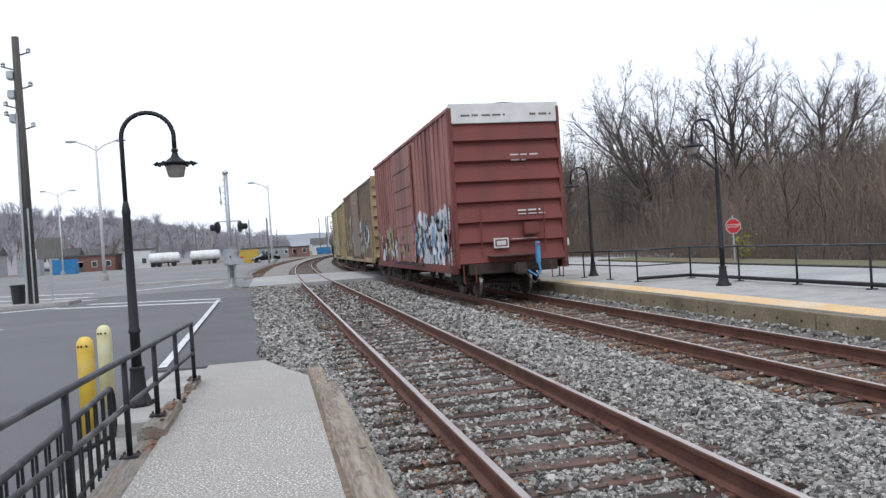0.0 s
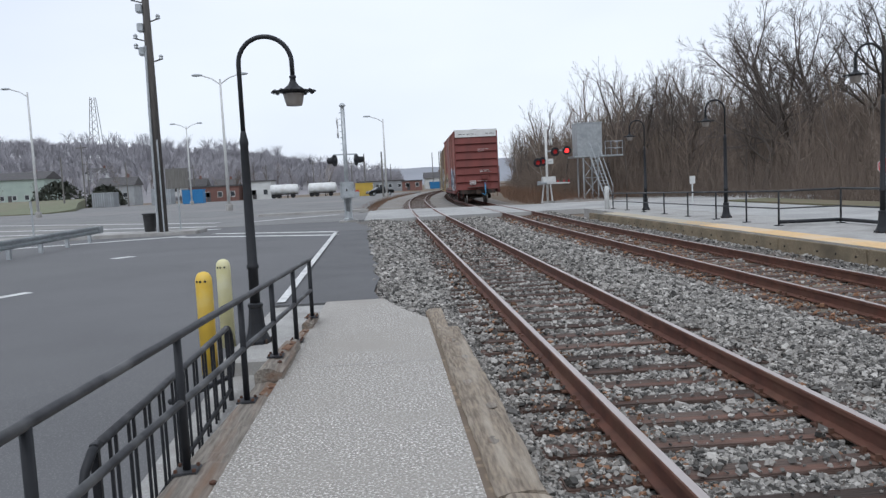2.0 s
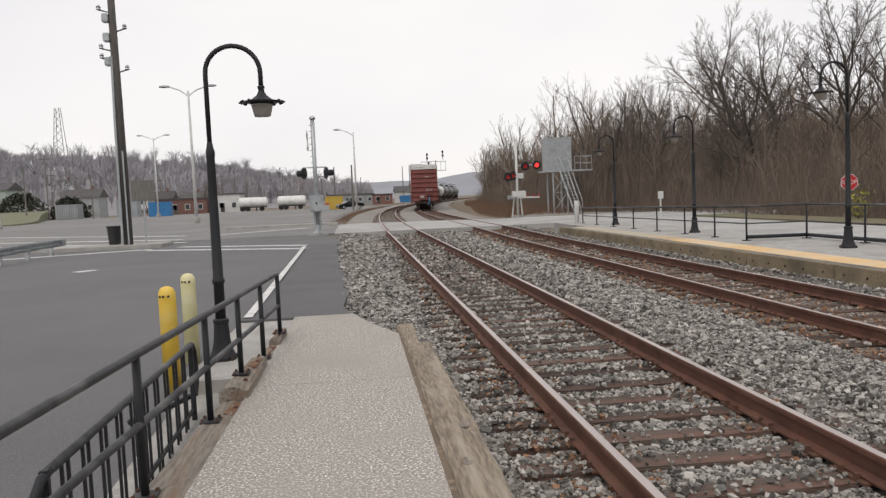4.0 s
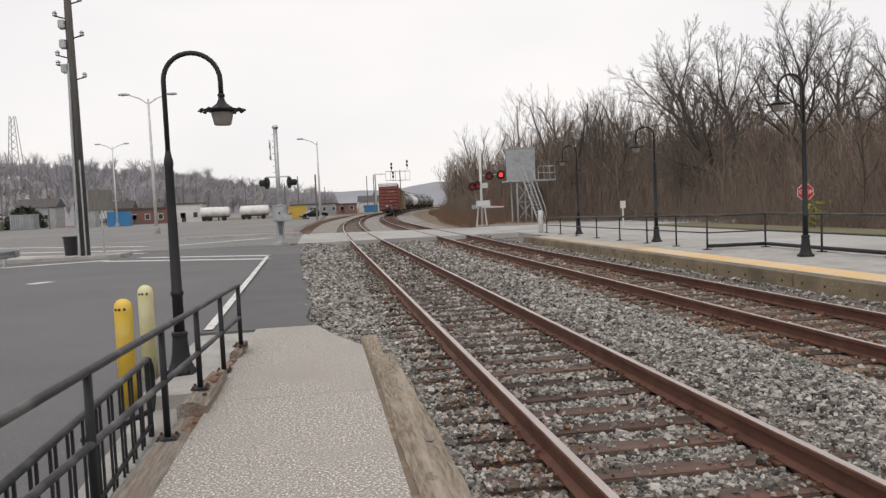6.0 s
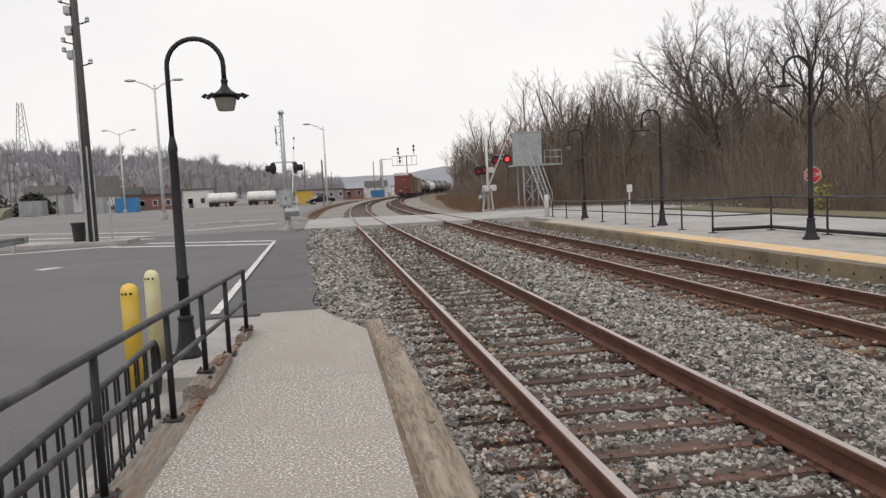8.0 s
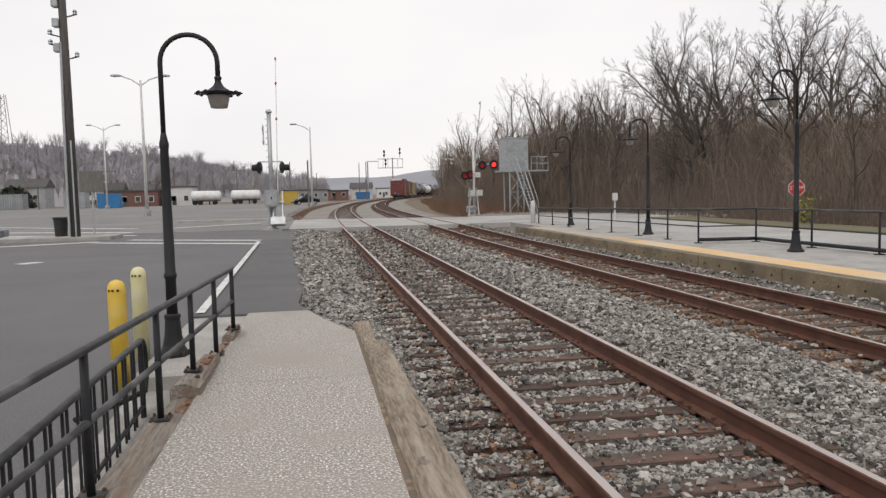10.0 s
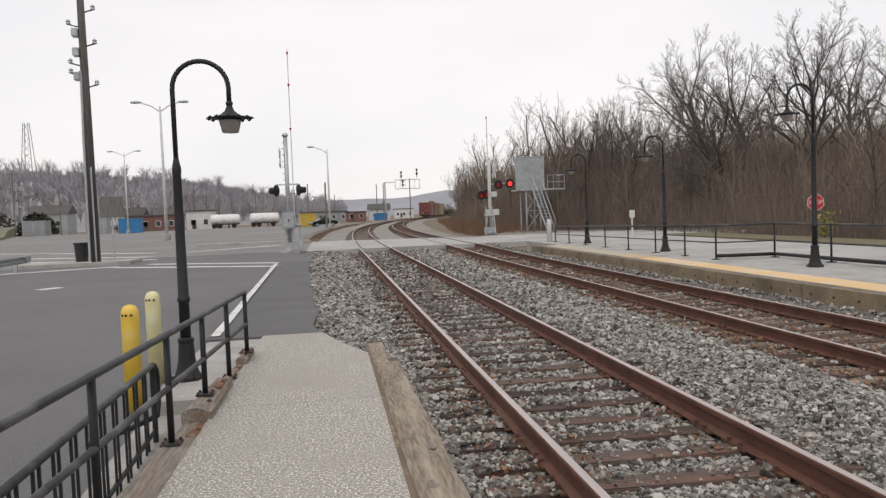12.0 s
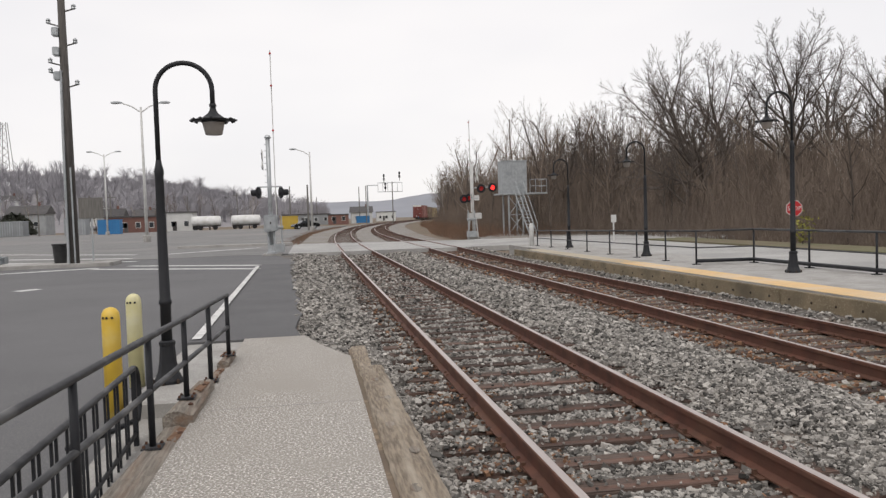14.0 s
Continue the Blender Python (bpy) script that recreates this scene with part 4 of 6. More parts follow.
    # sprayed patches on the flank, thin irregular films of paint
    for k, (mname, y0, y1, zlo, zhi, count, size) in enumerate(sprays):
        for i in range(count):
            cy, cz, r = rnd.uniform(y0, y1), rnd.uniform(zlo, zhi), size * rnd.uniform(0.5, 1.3)
            bm = bmesh.new()
            pts = []
            nn = 11
            for q in range(nn):
                a = 2 * math.pi * q / nn
                rr = r * rnd.uniform(0.45, 1.15)
                pts.append((cy + rr * math.cos(a), min(zhi + 0.3, max(z0 + 0.02, cz + 1.2 * rr * math.sin(a)))))
            x = -w - 0.014 - 0.0012 * (k * 9 + i % 9)
            vs = [bm.verts.new((x, a, b)) for a, b in pts]
            bm.faces.new(vs)
            ext = bmesh.ops.extrude_face_region(bm, geom=bm.faces[:])
            for v in ext["geom"]:
                if isinstance(v, bmesh.types.BMVert):
                    v.co.x += 0.012
            bmesh.ops.recalc_face_normals(bm, faces=bm.faces)
            part("graffiti", bm, M[mname], body, "sprayed graffiti patch")
    if rear_detail:
        # stencilled lines of small lettering
        for x, z, wd, h, y, tone in ((-1.25, z1 - 0.36, 0.5, 0.05, -0.012, "under"), (-0.65, z1 - 0.36, 0.7, 0.05, -0.012, "under"), (0.75, z1 - 0.36, 0.22, 0.055, -0.012, "under"), (1.02, z1 - 0.36, 0.4, 0.055, -0.012, "under"),
                                     (0.1, 4.0, 0.5, 0.055, -0.01, "carwhite"), (0.68, 4.0, 0.28, 0.055, -0.01, "carwhite"), (0.12, 3.87, 0.45, 0.055, -0.03, "carwhite"), (0.22, 2.44, 0.7, 0.045, -0.04, "carwhite"), (0.22, 2.34, 0.85, 0.03, -0.05, "carwhite")):
            n = int(wd / 0.062)
            for i in range(n):
                if i % 5 != 4:
                    part("lettering", box(x + i * 0.062, x + i * 0.062 + 0.045, y - 0.02, y + 0.03, z - h / 2, z + h / 2), M[tone], th, "small stencilled lettering")
        fr = part("placard_board", box(-0.55, -0.12, -0.085, -0.06, 1.42, 1.7), M["carwhite"], th, "framed placard board")
        part("placard", box(-0.51, -0.16, -0.092, -0.08, 1.46, 1.66), M["carred"], fr)
        part("placard", box(-0.47, -0.2, -0.096, -0.09, 1.5, 1.62), M["steelwhite"], fr)
        part("brake_platform", box(-0.75, 0.75, -0.45, -0.04, 1.18, 1.22, 0.01), M["wheel"], th)
        part("grab_bar", tube([(-0.9, -0.1, 1.25), (-0.9, -0.12, 2.5)], 0.02, 8), end, th)
        part("grab_bar", tube([(0.95, -0.1, 1.25), (0.95, -0.12, 2.5)], 0.02, 8), end, th)
        part("brake_housing", box(0.3, 0.75, -0.3, -0.04, 1.75, 2.1, 0.03), end, th)
        part("white_stripe", box(0.0, 0.75, -0.05, -0.035, 1.62, 1.66), M["carwhite"], th)
        u = part("end_of_train_unit", box(0.47, 0.57, -0.72, -0.55, 0.95, 1.55, 0.02), M["bluehose"], th, "blue end-of-train marker unit")
        part("lens", lathe([(0.035, 0), (0.035, 0.02), (0.012, 0.03)], 12, None, Matrix.Translation((0.52, -0.72, 1.47)) @ Matrix.Rotation(math.pi / 2, 4, "X")), M["signred"], u, "red marker lens")
        part("air_hose", tube([(0.3, -0.4, 0.75), (0.45, -0.65, 0.6), (0.55, -0.7, 0.75), (0.52, -0.66, 0.96)], 0.03, 8), M["bluehose"], th, "blue air hose")
        part("air_hose", tube([(0.25, -0.2, 0.8), (0.32, -0.5, 0.5), (0.4, -0.6, 0.42), (0.5, -0.7, 0.5)], 0.03, 8), M["under"], th)
        for sx in (-1.45, 1.12):
            part("stirrup_step", tube([(sx, -0.05, 0.98), (sx, -0.05, 0.5), (sx + 0.34, -0.05, 0.5), (sx + 0.34, -0.05, 0.98)], 0.018, 6), end, th)
    return th


def tank_car(name, length, material, label):
    th = empty(name, pose(0, 0, 0), label, "tank car", "cars of the freight train")
    m = Matrix.Translation((0, 0, 2.75)) @ Matrix.Rotation(-math.pi / 2, 4, "X")
    r = 1.45
    prof = [(0.25, 0.55), (0.9, 0.62), (1.25, 0.8), (r, 1.15), (r, length - 1.15), (1.25, length - 0.8), (0.9, length - 0.62), (0.25, length - 0.55)]
    part("tank", lathe(prof, 28, None, m), material, th, smooth=True)
    part("dome", lathe([(0.5, 4.1), (0.5, 4.55), (0.44, 4.62), (0.1, 4.64)], 16, None, Matrix.Translation((0, length / 2, 0))), material, th)
    part("dome_platform", box(-1.2, 1.2, length / 2 - 1.4, length / 2 + 1.4, 4.12, 4.18), M["under"], th)
    for sy in (-1.35, 1.35):
        part("platform_rail", tube([(-1.15, length / 2 + sy, 4.18), (-1.15, length / 2 + sy, 4.95), (1.15, length / 2 + sy, 4.95), (1.15, length / 2 + sy, 4.18)], 0.025, 6), M["under"], th)
    for y in (2.2, length - 2.2):
        part("saddle", box(-1.2, 1.2, y - 0.5, y + 0.5, 0.85, 1.9, 0.05), M["under"], th)
        truck(th, y)
    for y0, y1 in ((0.1, 3.2), (length - 3.2, length - 0.1)):
        part("stub_sill", box(-0.35, 0.35, y0, y1, 0.7, 1.1, 0.02), M["under"], th)
    part("end_platform", box(-1.4, 1.4, 0.05, 0.6, 1.05, 1.12), M["under"], th)
    coupler(th, 0.0, -1), coupler(th, length, 1)
    return th


TRAIN = []
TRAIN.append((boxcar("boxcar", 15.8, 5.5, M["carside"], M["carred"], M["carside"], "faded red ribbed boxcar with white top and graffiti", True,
                     (("spraywhite", 0.6, 5.6, 1.1, 2.5, 60, 0.32), ("sprayblue", 0.8, 6.5, 1.2, 2.5, 30, 0.16), ("sprayblack", 0.6, 6.0, 1.1, 2.4, 46, 0.11), ("spraywhite", 6.0, 14.0, 1.1, 2.0, 34, 0.24), ("sprayolive", 6.5, 14.5, 1.2, 2.3, 24, 0.2), ("sprayblack", 6.5, 14.5, 1.1, 2.0, 20, 0.12)), 3, True), 0.0))
TRAIN.append((boxcar("boxcar", 15.6, 5.1, M["carbrown"], M["caryellow"], M["carbrown"], "brown boxcar with yellow end and graffiti", False,
                     (("spraywhite", 2, 8, 1.3, 2.8, 22, 0.28), ("sprayolive", 3, 14, 1.2, 3.4, 22, 0.35), ("sprayblack", 2, 14, 1.2, 3.0, 26, 0.2), ("sprayblue", 2, 12, 1.2, 2.6, 12, 0.25)), 8), 17.2))
TRAIN.append((boxcar("boxcar", 15.6, 4.9, M["caryellow"], M["caryellow"], M["carbrown"], "weathered yellow boxcar with dull graffiti", False,
                     (("sprayolive", 1, 14, 1.2, 3.4, 18, 0.4), ("sprayblack", 1, 14, 1.2, 3.0, 20, 0.22), ("spraywhite", 6, 12, 1.2, 2.4, 12, 0.25)), 9), 34.2))
for off, key, tl in ((51.2, "tankblack", "glossy black tank car"), (69.6, "tankblack", "glossy black tank car"), (88.0, "tankwhite", "white tank car among black ones"), (106.4, "tankblack", "glossy black tank car"), (124.8, "tankblack", "glossy black tank car"), (143.2, "tankblack", "glossy black tank car")):
    TRAIN.append((tank_car("tank_car", 17.0, M[key], tl + " with dome platform"), off))


# ---- level crossing ----
def signal_head(th, x, z, lens, face, y=0.0):
    """A round black backboard with a hooded red lens; face is -1 when it looks towards -y."""
    m = Matrix.Translation((x, y, z)) @ Matrix.Rotation(math.pi / 2 * (1 if face < 0 else -1), 4, "X")
    b = part("backboard", lathe([(0.3, -0.02), (0.3, 0.02), (0.16, 0.03)], 24, None, m), M["black"], th)
    part("lens", lathe([(0.15, 0.03), (0.14, 0.05), (0.08, 0.07), (0.02, 0.075)], 20, None, m), lens, b, "red glass lens")
    hood = bmesh.new()
    for i in range(12):
        a0, a1 = math.pi * i / 12, math.pi * (i + 1) / 12
        s = 1 if face < 0 else -1
        vs = [hood.verts.new(m @ Vector((0.165 * math.cos(a), s * 0.165 * math.sin(a), d))) for a, d in ((a0, 0.03), (a1, 0.03), (a1, 0.03 + 0.28), (a0, 0.03 + 0.28))]
        hood.faces.new(vs)
    bmesh.ops.solidify(hood, geom=hood.faces[:], thickness=0.012)
    part("hood", hood, M["black"], b)
    part("lamp_case", lathe([(0.13, -0.16), (0.15, -0.1), (0.15, -0.02)], 16, None, m), M["black"], b)


def gate_arm(name, at, length, face, label):
    """A counterweighted arm that turns about x; at rest it points along y."""
    th = empty(name, at, label, "gate arm", "crossing gate arms")
    n = 8
    for i in range(n):
        a, b = 0.5 + i * (length - 0.5) / n, 0.5 + (i + 1) * (length - 0.5) / n
        h = 0.07 - 0.04 * i / n
        part("arm_section", box(-0.02, 0.02, face * a if face > 0 else -b, face * b if face > 0 else -a, -h, h), M["steelwhite"], th)
    for sx in (-0.22, 0.22):
        part("support_arm", box(sx - 0.03, sx + 0.03, min(-face * 0.9, face * 0.6), max(-face * 0.9, face * 0.6), -0.07, 0.07, 0.01), M["galv"], th)
    part("counterweight", box(-0.34, 0.34, min(-face * 1.2, -face * 0.8), max(-face * 1.2, -face * 0.8), -0.14, 0.14, 0.02), M["galv"], th)
    part("hub", tube([(-0.3, 0, 0), (0.3, 0, 0)], 0.09, 12), M["galv"], th)
    for d in (0.55, 0.8, 0.98):
        part("arm_lamp", box(-0.05, 0.05, min(face * (length * d - 0.07), face * (length * d + 0.03)), max(face * (length * d - 0.07), face * (length * d + 0.03)), 0.05, 0.18, 0.02), M["signred"], th)
    return th


def crossing_near(x, y):
    th = empty("crossing_signal", pose(x, y, -0.03), "tall galvanised crossing signal mast seen from behind", "crossing signal", "crossing signals")
    part("foundation", box(-0.45, 0.45, -0.45, 0.45, -0.2, 0.08, 0.03), M["pad"], th)
    part("base", lathe([(0.26, 0.08), (0.26, 0.14), (0.14, 0.2), (0.13, 0.5)], 12), M["galv"], th)
    part("mast", tube([(0, 0, 0.4), (0, 0, 5.6)], 0.1, 12), M["galv"], th, smooth=True)
    for k in range(7):
        part("mast_step", box(-0.19, -0.08, -0.02, 0.02, 3.5 + 0.3 * k, 3.53 + 0.3 * k), M["galv"], th)
    part("bell", lathe([(0.13, 5.6), (0.16, 5.66), (0.1, 5.75), (0.03, 5.78)], 14), M["galv"], th)
    part("cross_arm", tube([(-0.62, 0, 3.18), (-0.55, 0, 3.3), (0.55, 0, 3.3), (0.62, 0, 3.18)], 0.035, 8), M["galv"], th)
    for sx in (-0.62, 0.62):
        m = Matrix.Translation((sx, 0.1, 3.02)) @ Matrix.Rotation(math.radians(25 * (1 if sx > 0 else -1)), 4, "Z")
        hood = lathe([(0.1, -0.2), (0.15, -0.14), (0.29, -0.12), (0.29, -0.09), (0.16, -0.08), (0.15, 0.24)], 18, None, m @ Matrix.Rotation(math.pi / 2 * (-1 if sx < 0 else 1), 4, "Y"))
        part("signal_head", hood, M["black"], th)
    case = part("gate_mechanism", box(-0.32, 0.32, -0.35, 0.2, 1.15, 1.95, 0.03), M["galv"], th)
    part("case_door", box(-0.26, 0.26, -0.37, -0.34, 1.22, 1.88, 0.015), M["galv"], case)
    part("latch", box(-0.03, 0.03, -0.39, -0.36, 1.5, 1.62), M["under"], case)
    for sx in (-0.14, 0.14):
        part("brace", box(sx - 0.05, sx + 0.05, -0.08, 0.08, 0.1, 1.15), M["galv"], th)
    # crossbuck seen edge on
    for a in (42, -42):
        part("crossbuck_board", box(-0.02, 0.02, -0.6, 0.6, -0.11, 0.11, 0, None, Matrix.Translation((-0.3, 0.2, 4.6)) @ Matrix.Rotation(math.radians(a), 4, "X")), M["steelwhite"], th)
    return th


def crossing_far(x, y):
    th = empty("crossing_signal", pose(x, y, -0.03), "crossing signal mast with red flashing lamps", "crossing signal", "crossing signals")
    part("foundation", box(-0.4, 0.4, -0.4, 0.4, -0.2, 0.1, 0.03), M["pad"], th)
    part("mast", tube([(0, 0, 0.05), (0, 0, 5.1)], 0.085, 12), M["steelwhite"], th, smooth=True)
    part("cross_arm", tube([(0, -0.05, 3.45), (1.45, -0.05, 3.5)], 0.04, 8), M["galv"], th)
    signal_head(th, 0.58, 3.4, M["dimlamp"], -1, -0.12)
    signal_head(th, 1.38, 3.45, M["redlamp"], -1, -0.12)
    part("cross_arm", tube([(-0.75, -0.05, 2.75), (0.35, -0.05, 2.75)], 0.035, 8), M["galv"], th)
    signal_head(th, -0.62, 2.72, M["dimlamp"], -1, -0.1)
    signal_head(th, -0.25, 2.78, M["dimlamp"], -1, -0.02)
    part("bell_board", box(0.1, 0.45, -0.06, -0.02, 2.6, 2.95), M["steelwhite"], th)
    part("gate_mechanism", box(-0.35, 0.55, -0.25, 0.25, 1.35, 1.75, 0.03), M["steelwhite"], th)
    for sx in (-0.35, 0.25):
        part("brace", tube([(sx * 1.2, -0.1, 0.0), (sx * 0.7, -0.1, 1.4)], 0.05, 8), M["steelwhite"], th)
    for a in (42, -42):
        part("crossbuck_board", box(-0.02, 0.02, -0.6, 0.6, -0.11, 0.11, 0, None, Matrix.Translation((0.35, 0.1, 4.3)) @ Matrix.Rotation(math.radians(a), 4, "X")), M["steelwhite"], th)


crossing_near(-2.22, 38.45)
crossing_far(10.62, 52.0)
ARM_NEAR, ARM_FAR = (-1.95, 38.6, 1.3), (10.42, 51.6, 1.3)
arm_near = gate_arm("gate_arm", pose(*ARM_NEAR), 8.5, 1, "long slender white gate arm of the level crossing")
arm_far = gate_arm("gate_arm", pose(*ARM_FAR), 6.7, -1, "slender white gate arm beside the flashing signal")


# ---- tower and signs ----
def signal_tower():
    th = empty("platform_tower", pose(15.1, 58, -0.1), "galvanised steel platform tower with a metal cabin", "tower")
    z = 3.25
    part("deck", box(-1.25, 2.45, -0.9, 1.2, z - 0.12, z, 0.01), M["galv"], th)
    cab = part("cabin", box(-0.95, 0.95, -0.6, 0.9, z, z + 2.4, 0.02), M["galv"], th, "ribbed galvanised cabin")
    for k in range(9):
        part("rib", box(-0.9 + 0.22 * k, -0.84 + 0.22 * k, -0.63, -0.6, z + 0.08, z + 2.3), M["galv"], cab)
    part("cabin_roof", box(-1.0, 1.0, -0.66, 0.96, z + 2.4, z + 2.47, 0.01), M["galv"], cab)
    for x0, y0, x1, y1 in ((-0.75, -0.7, -0.55, -0.7), (0.55, -0.7, 0.75, -0.7), (-0.75, 1.0, -0.55, 1.0), (0.55, 1.0, 0.75, 1.0)):
        part("leg", tube([(x1 if x1 < 0 else x0, y0, 0), (x1 if x1 < 0 else x0, y0, z - 0.1)], 0.07, 8), M["galv"], th)
    for a, b in (((-0.55, -0.7, 0.2), (0.55, -0.7, 1.6)), ((0.55, -0.7, 0.2), (-0.55, -0.7, 1.6)), ((-0.55, -0.7, 1.6), (0.55, -0.7, 3.0)), ((0.55, -0.7, 1.6), (-0.55, -0.7, 3.0)), ((-0.55, -0.7, 1.6), (0.55, -0.7, 1.6))):
        part("brace", tube([a, b], 0.03, 6), M["galv"], th)
    # open stair that runs down from the deck
    for off in (0.0, 0.62):
        part("stair_stringer", tube([(-0.1 + off, -0.95, z - 0.05), (0.4 + off * 0.9, -3.0, 0.0)], 0.055, 6), M["galv"], th)
        part("stair_rail", tube([(-0.1 + off, -0.95, z + 0.9), (0.4 + off * 0.9, -3.0, 0.95), (0.4 + off * 0.9, -3.0, 0.0)], 0.028, 6), M["galv"], th)
    for k in range(13):
        u = (k + 0.5) / 13
        part("stair_tread", box(-0.1 + 0.5 * u, 0.52 + 0.44 * u, -0.95 - 2.05 * u - 0.11, -0.95 - 2.05 * u + 0.11, z - 0.05 - (z - 0.05) * u - 0.02, z - 0.05 - (z - 0.05) * u + 0.02), M["galv"], th)
    for x in (1.1, 1.55, 2.0, 2.42):
        part("guard_post", tube([(x, -0.85, z), (x, -0.85, z + 1.0)], 0.025, 6), M["galv"], th)
    for zz in (0.5, 1.0):
        part("guard_rail", tube([(1.1, -0.85, z + zz), (2.42, -0.85, z + zz), (2.42, 1.15, z + zz)], 0.025, 6), M["galv"], th)


signal_tower()


def stop_sign(x, y):
    th = empty("stop_sign", pose(x, y, -0.02, 0, 0, -12), "red octagonal stop sign on a thin steel post", "stop sign")
    part("post", box(-0.03, 0.03, 0.03, 0.07, 0, 1.95), M["galv"], th)
    m = Matrix.Translation((0, 0.02, 1.5)) @ Matrix.Rotation(math.pi / 2, 4, "X") @ Matrix.Rotation(math.pi / 8, 4, "Z")
    plate = part("plate", lathe([(0.33, -0.004), (0.33, 0.004)], 8, None, m), M["steelwhite"], th)
    part("face", lathe([(0.305, 0.004), (0.305, 0.008)], 8, None, m), M["signred"], plate, "red face")
    cu = bpy.data.curves.new("sign_text", "FONT")
    cu.body, cu.size, cu.align_x, cu.align_y, cu.extrude = "STOP", 0.22, "CENTER", "CENTER", 0.002
    cu.materials.append(M["steelwhite"])
    tx = new("sign_text", cu)
    tx.parent = plate
    tx.matrix_basis = pose(0, 0.005, 1.5, 90)


stop_sign(18.1, 27.6)


def back_sign(x, y, z, w, h, label, post_material, plate_material):
    th = empty("road_sign", pose(x, y, -0.03), label, "road sign", "road signs")
    part("post", box(-0.035, 0.035, -0.02, 0.02, 0, z + h / 2), M[post_material], th)
    part("plate", box(-w / 2, w / 2, -0.045, -0.024, z - h / 2, z + h / 2, 0.008), M[plate_material], th)


back_sign(-10.2, 38.0, 2.5, 1.05, 0.95, "plain grey-brown back of a road sign on a post", "galv", "polegrey")
back_sign(15.8, 40.0, 1.2, 0.3, 0.4, "small pale sign on a short post", "steelwhite", "steelwhite")
back_sign(-15.5, 34.6, 1.6, 0.1, 0.3, "thin grey marker post beside the guard rail", "galv", "galv")


def guard_rail():
    th = empty("guard_rail", pose(0, 0, 0), "galvanised W-beam guard rail on short posts", "guard rail")
    pts = [(-11.6, 14.0), (-11.75, 24.0), (-12.1, 32.6)]
    prof = [(0.0, 0.15), (0.05, 0.105), (0.05, 0.055), (0.0, 0.0), (0.05, -0.055), (0.05, -0.105), (0.0, -0.15)]
    bm = bmesh.new()
    prev = None
    for x, y in pts:
        z = lot_z(y) + 0.46
        cur = [bm.verts.new((x + u, y, z + v)) for u, v in prof]
        if prev:
            for i in range(len(prof) - 1):
                bm.faces.new((prev[i], prev[i + 1], cur[i + 1], cur[i]))
        prev = cur
    bmesh.ops.solidify(bm, geom=bm.faces[:], thickness=0.012)
    part("beam", bm, M["galv"], th)
    part("end_wing", box(-12.15, -12.0, 32.6, 33.0, lot_z(33) + 0.32, lot_z(33) + 0.6, 0.03), M["galv"], th)
    y = 15.0
    while y < 32.6:
        x = -11.6 - 0.15 * (y - 14) / 10 if y < 24 else -11.75 - 0.35 * (y - 24) / 8.6
        part("post", box(x - 0.14, x - 0.02, y - 0.06, y + 0.06, lot_z(y) - 0.05, lot_z(y) + 0.58), M["galv"], th)
        y += 2.4


guard_rail()


def litter_bin():
    th = empty("litter_bin", pose(-10.9, 35.6, 0.12), "black tapered litter bin on the island", "litter bin")
    part("body", lathe([(0.24, 0), (0.265, 0.35), (0.29, 0.74)], 20), M["bin"], th)
    part("rim", lathe([(0.29, 0.74), (0.325, 0.75), (0.325, 0.81), (0.3, 0.82), (0.24, 0.81)], 20), M["bin"], th)


litter_bin()


def utility_pole():
    th = empty("utility_pole", pose(-10.14, 34.9, 0.1), "tall dark timber utility pole with pale conduit and brackets", "utility pole")
    part("pole", lathe([(0.21, 0), (0.18, 6), (0.14, 11.2)], 14), M["pole"], th, smooth=True)
    part("conduit", tube([(-0.16, -0.22, 0), (-0.14, -0.2, 5), (-0.1, -0.16, 8)], 0.055, 8), M["galv"], th, "pale steel conduit")
    part("conduit", tube([(0.1, -0.24, 0), (0.08, -0.2, 4)], 0.035, 8), M["galv"], th)
    for z, sx in ((7.3, 1), (8.2, -1), (9.0, 1), (9.8, -1), (7.8, -1), (10.4, 1)):
        b = part("bracket", tube([(0, 0, z), (sx * 0.5, -0.1, z + 0.12)], 0.03, 6), M["pole"], th)
        part("insulator", lathe([(0.05, 0), (0.1, 0.04), (0.07, 0.1), (0.1, 0.14), (0.04, 0.22)], 10, None, Matrix.Translation((sx * 0.5, -0.1, z + 0.1))), M["galv"], b, "grey insulator")
    for z in (7.6, 8.6, 9.4):
        part("equipment_box", box(-0.38, -0.12, -0.25, 0.1, z, z + 0.35, 0.03), M["galv"], th)


utility_pole()


def street_light(x, y, high, arms, label, material="steelwhite", reach=1.9):
    th = empty("street_light", pose(x, y, 0), label, "street light", "tall yard lights")
    part("footing", lathe([(0.35, -0.1), (0.35, 0.55), (0.3, 0.6)], 14), M["pad"], th)
    part("pole", lathe([(0.16, 0.55), (0.13, high * 0.5), (0.09, high - 0.4)], 12), M[material], th, smooth=True)
    for s in arms:
        a = part("arm", tube([(0, 0, high - 0.9), (s * reach * 0.35, 0, high - 0.35), (s * reach * 0.8, 0, high)], 0.06, 8), M[material], th)
        part("lamp_head", lathe([(0.05, -0.5), (0.16, -0.3), (0.2, 0.15), (0.14, 0.45), (0.04, 0.55)], 10, None, Matrix.Translation((s * (reach * 0.8 + 0.35), 0, high + 0.02)) @ Matrix.Rotation(math.pi / 2 * s, 4, "Y") @ Matrix.Diagonal((0.7, 1, 1, 1))), M["galv"], a, "grey lamp head")
    return th


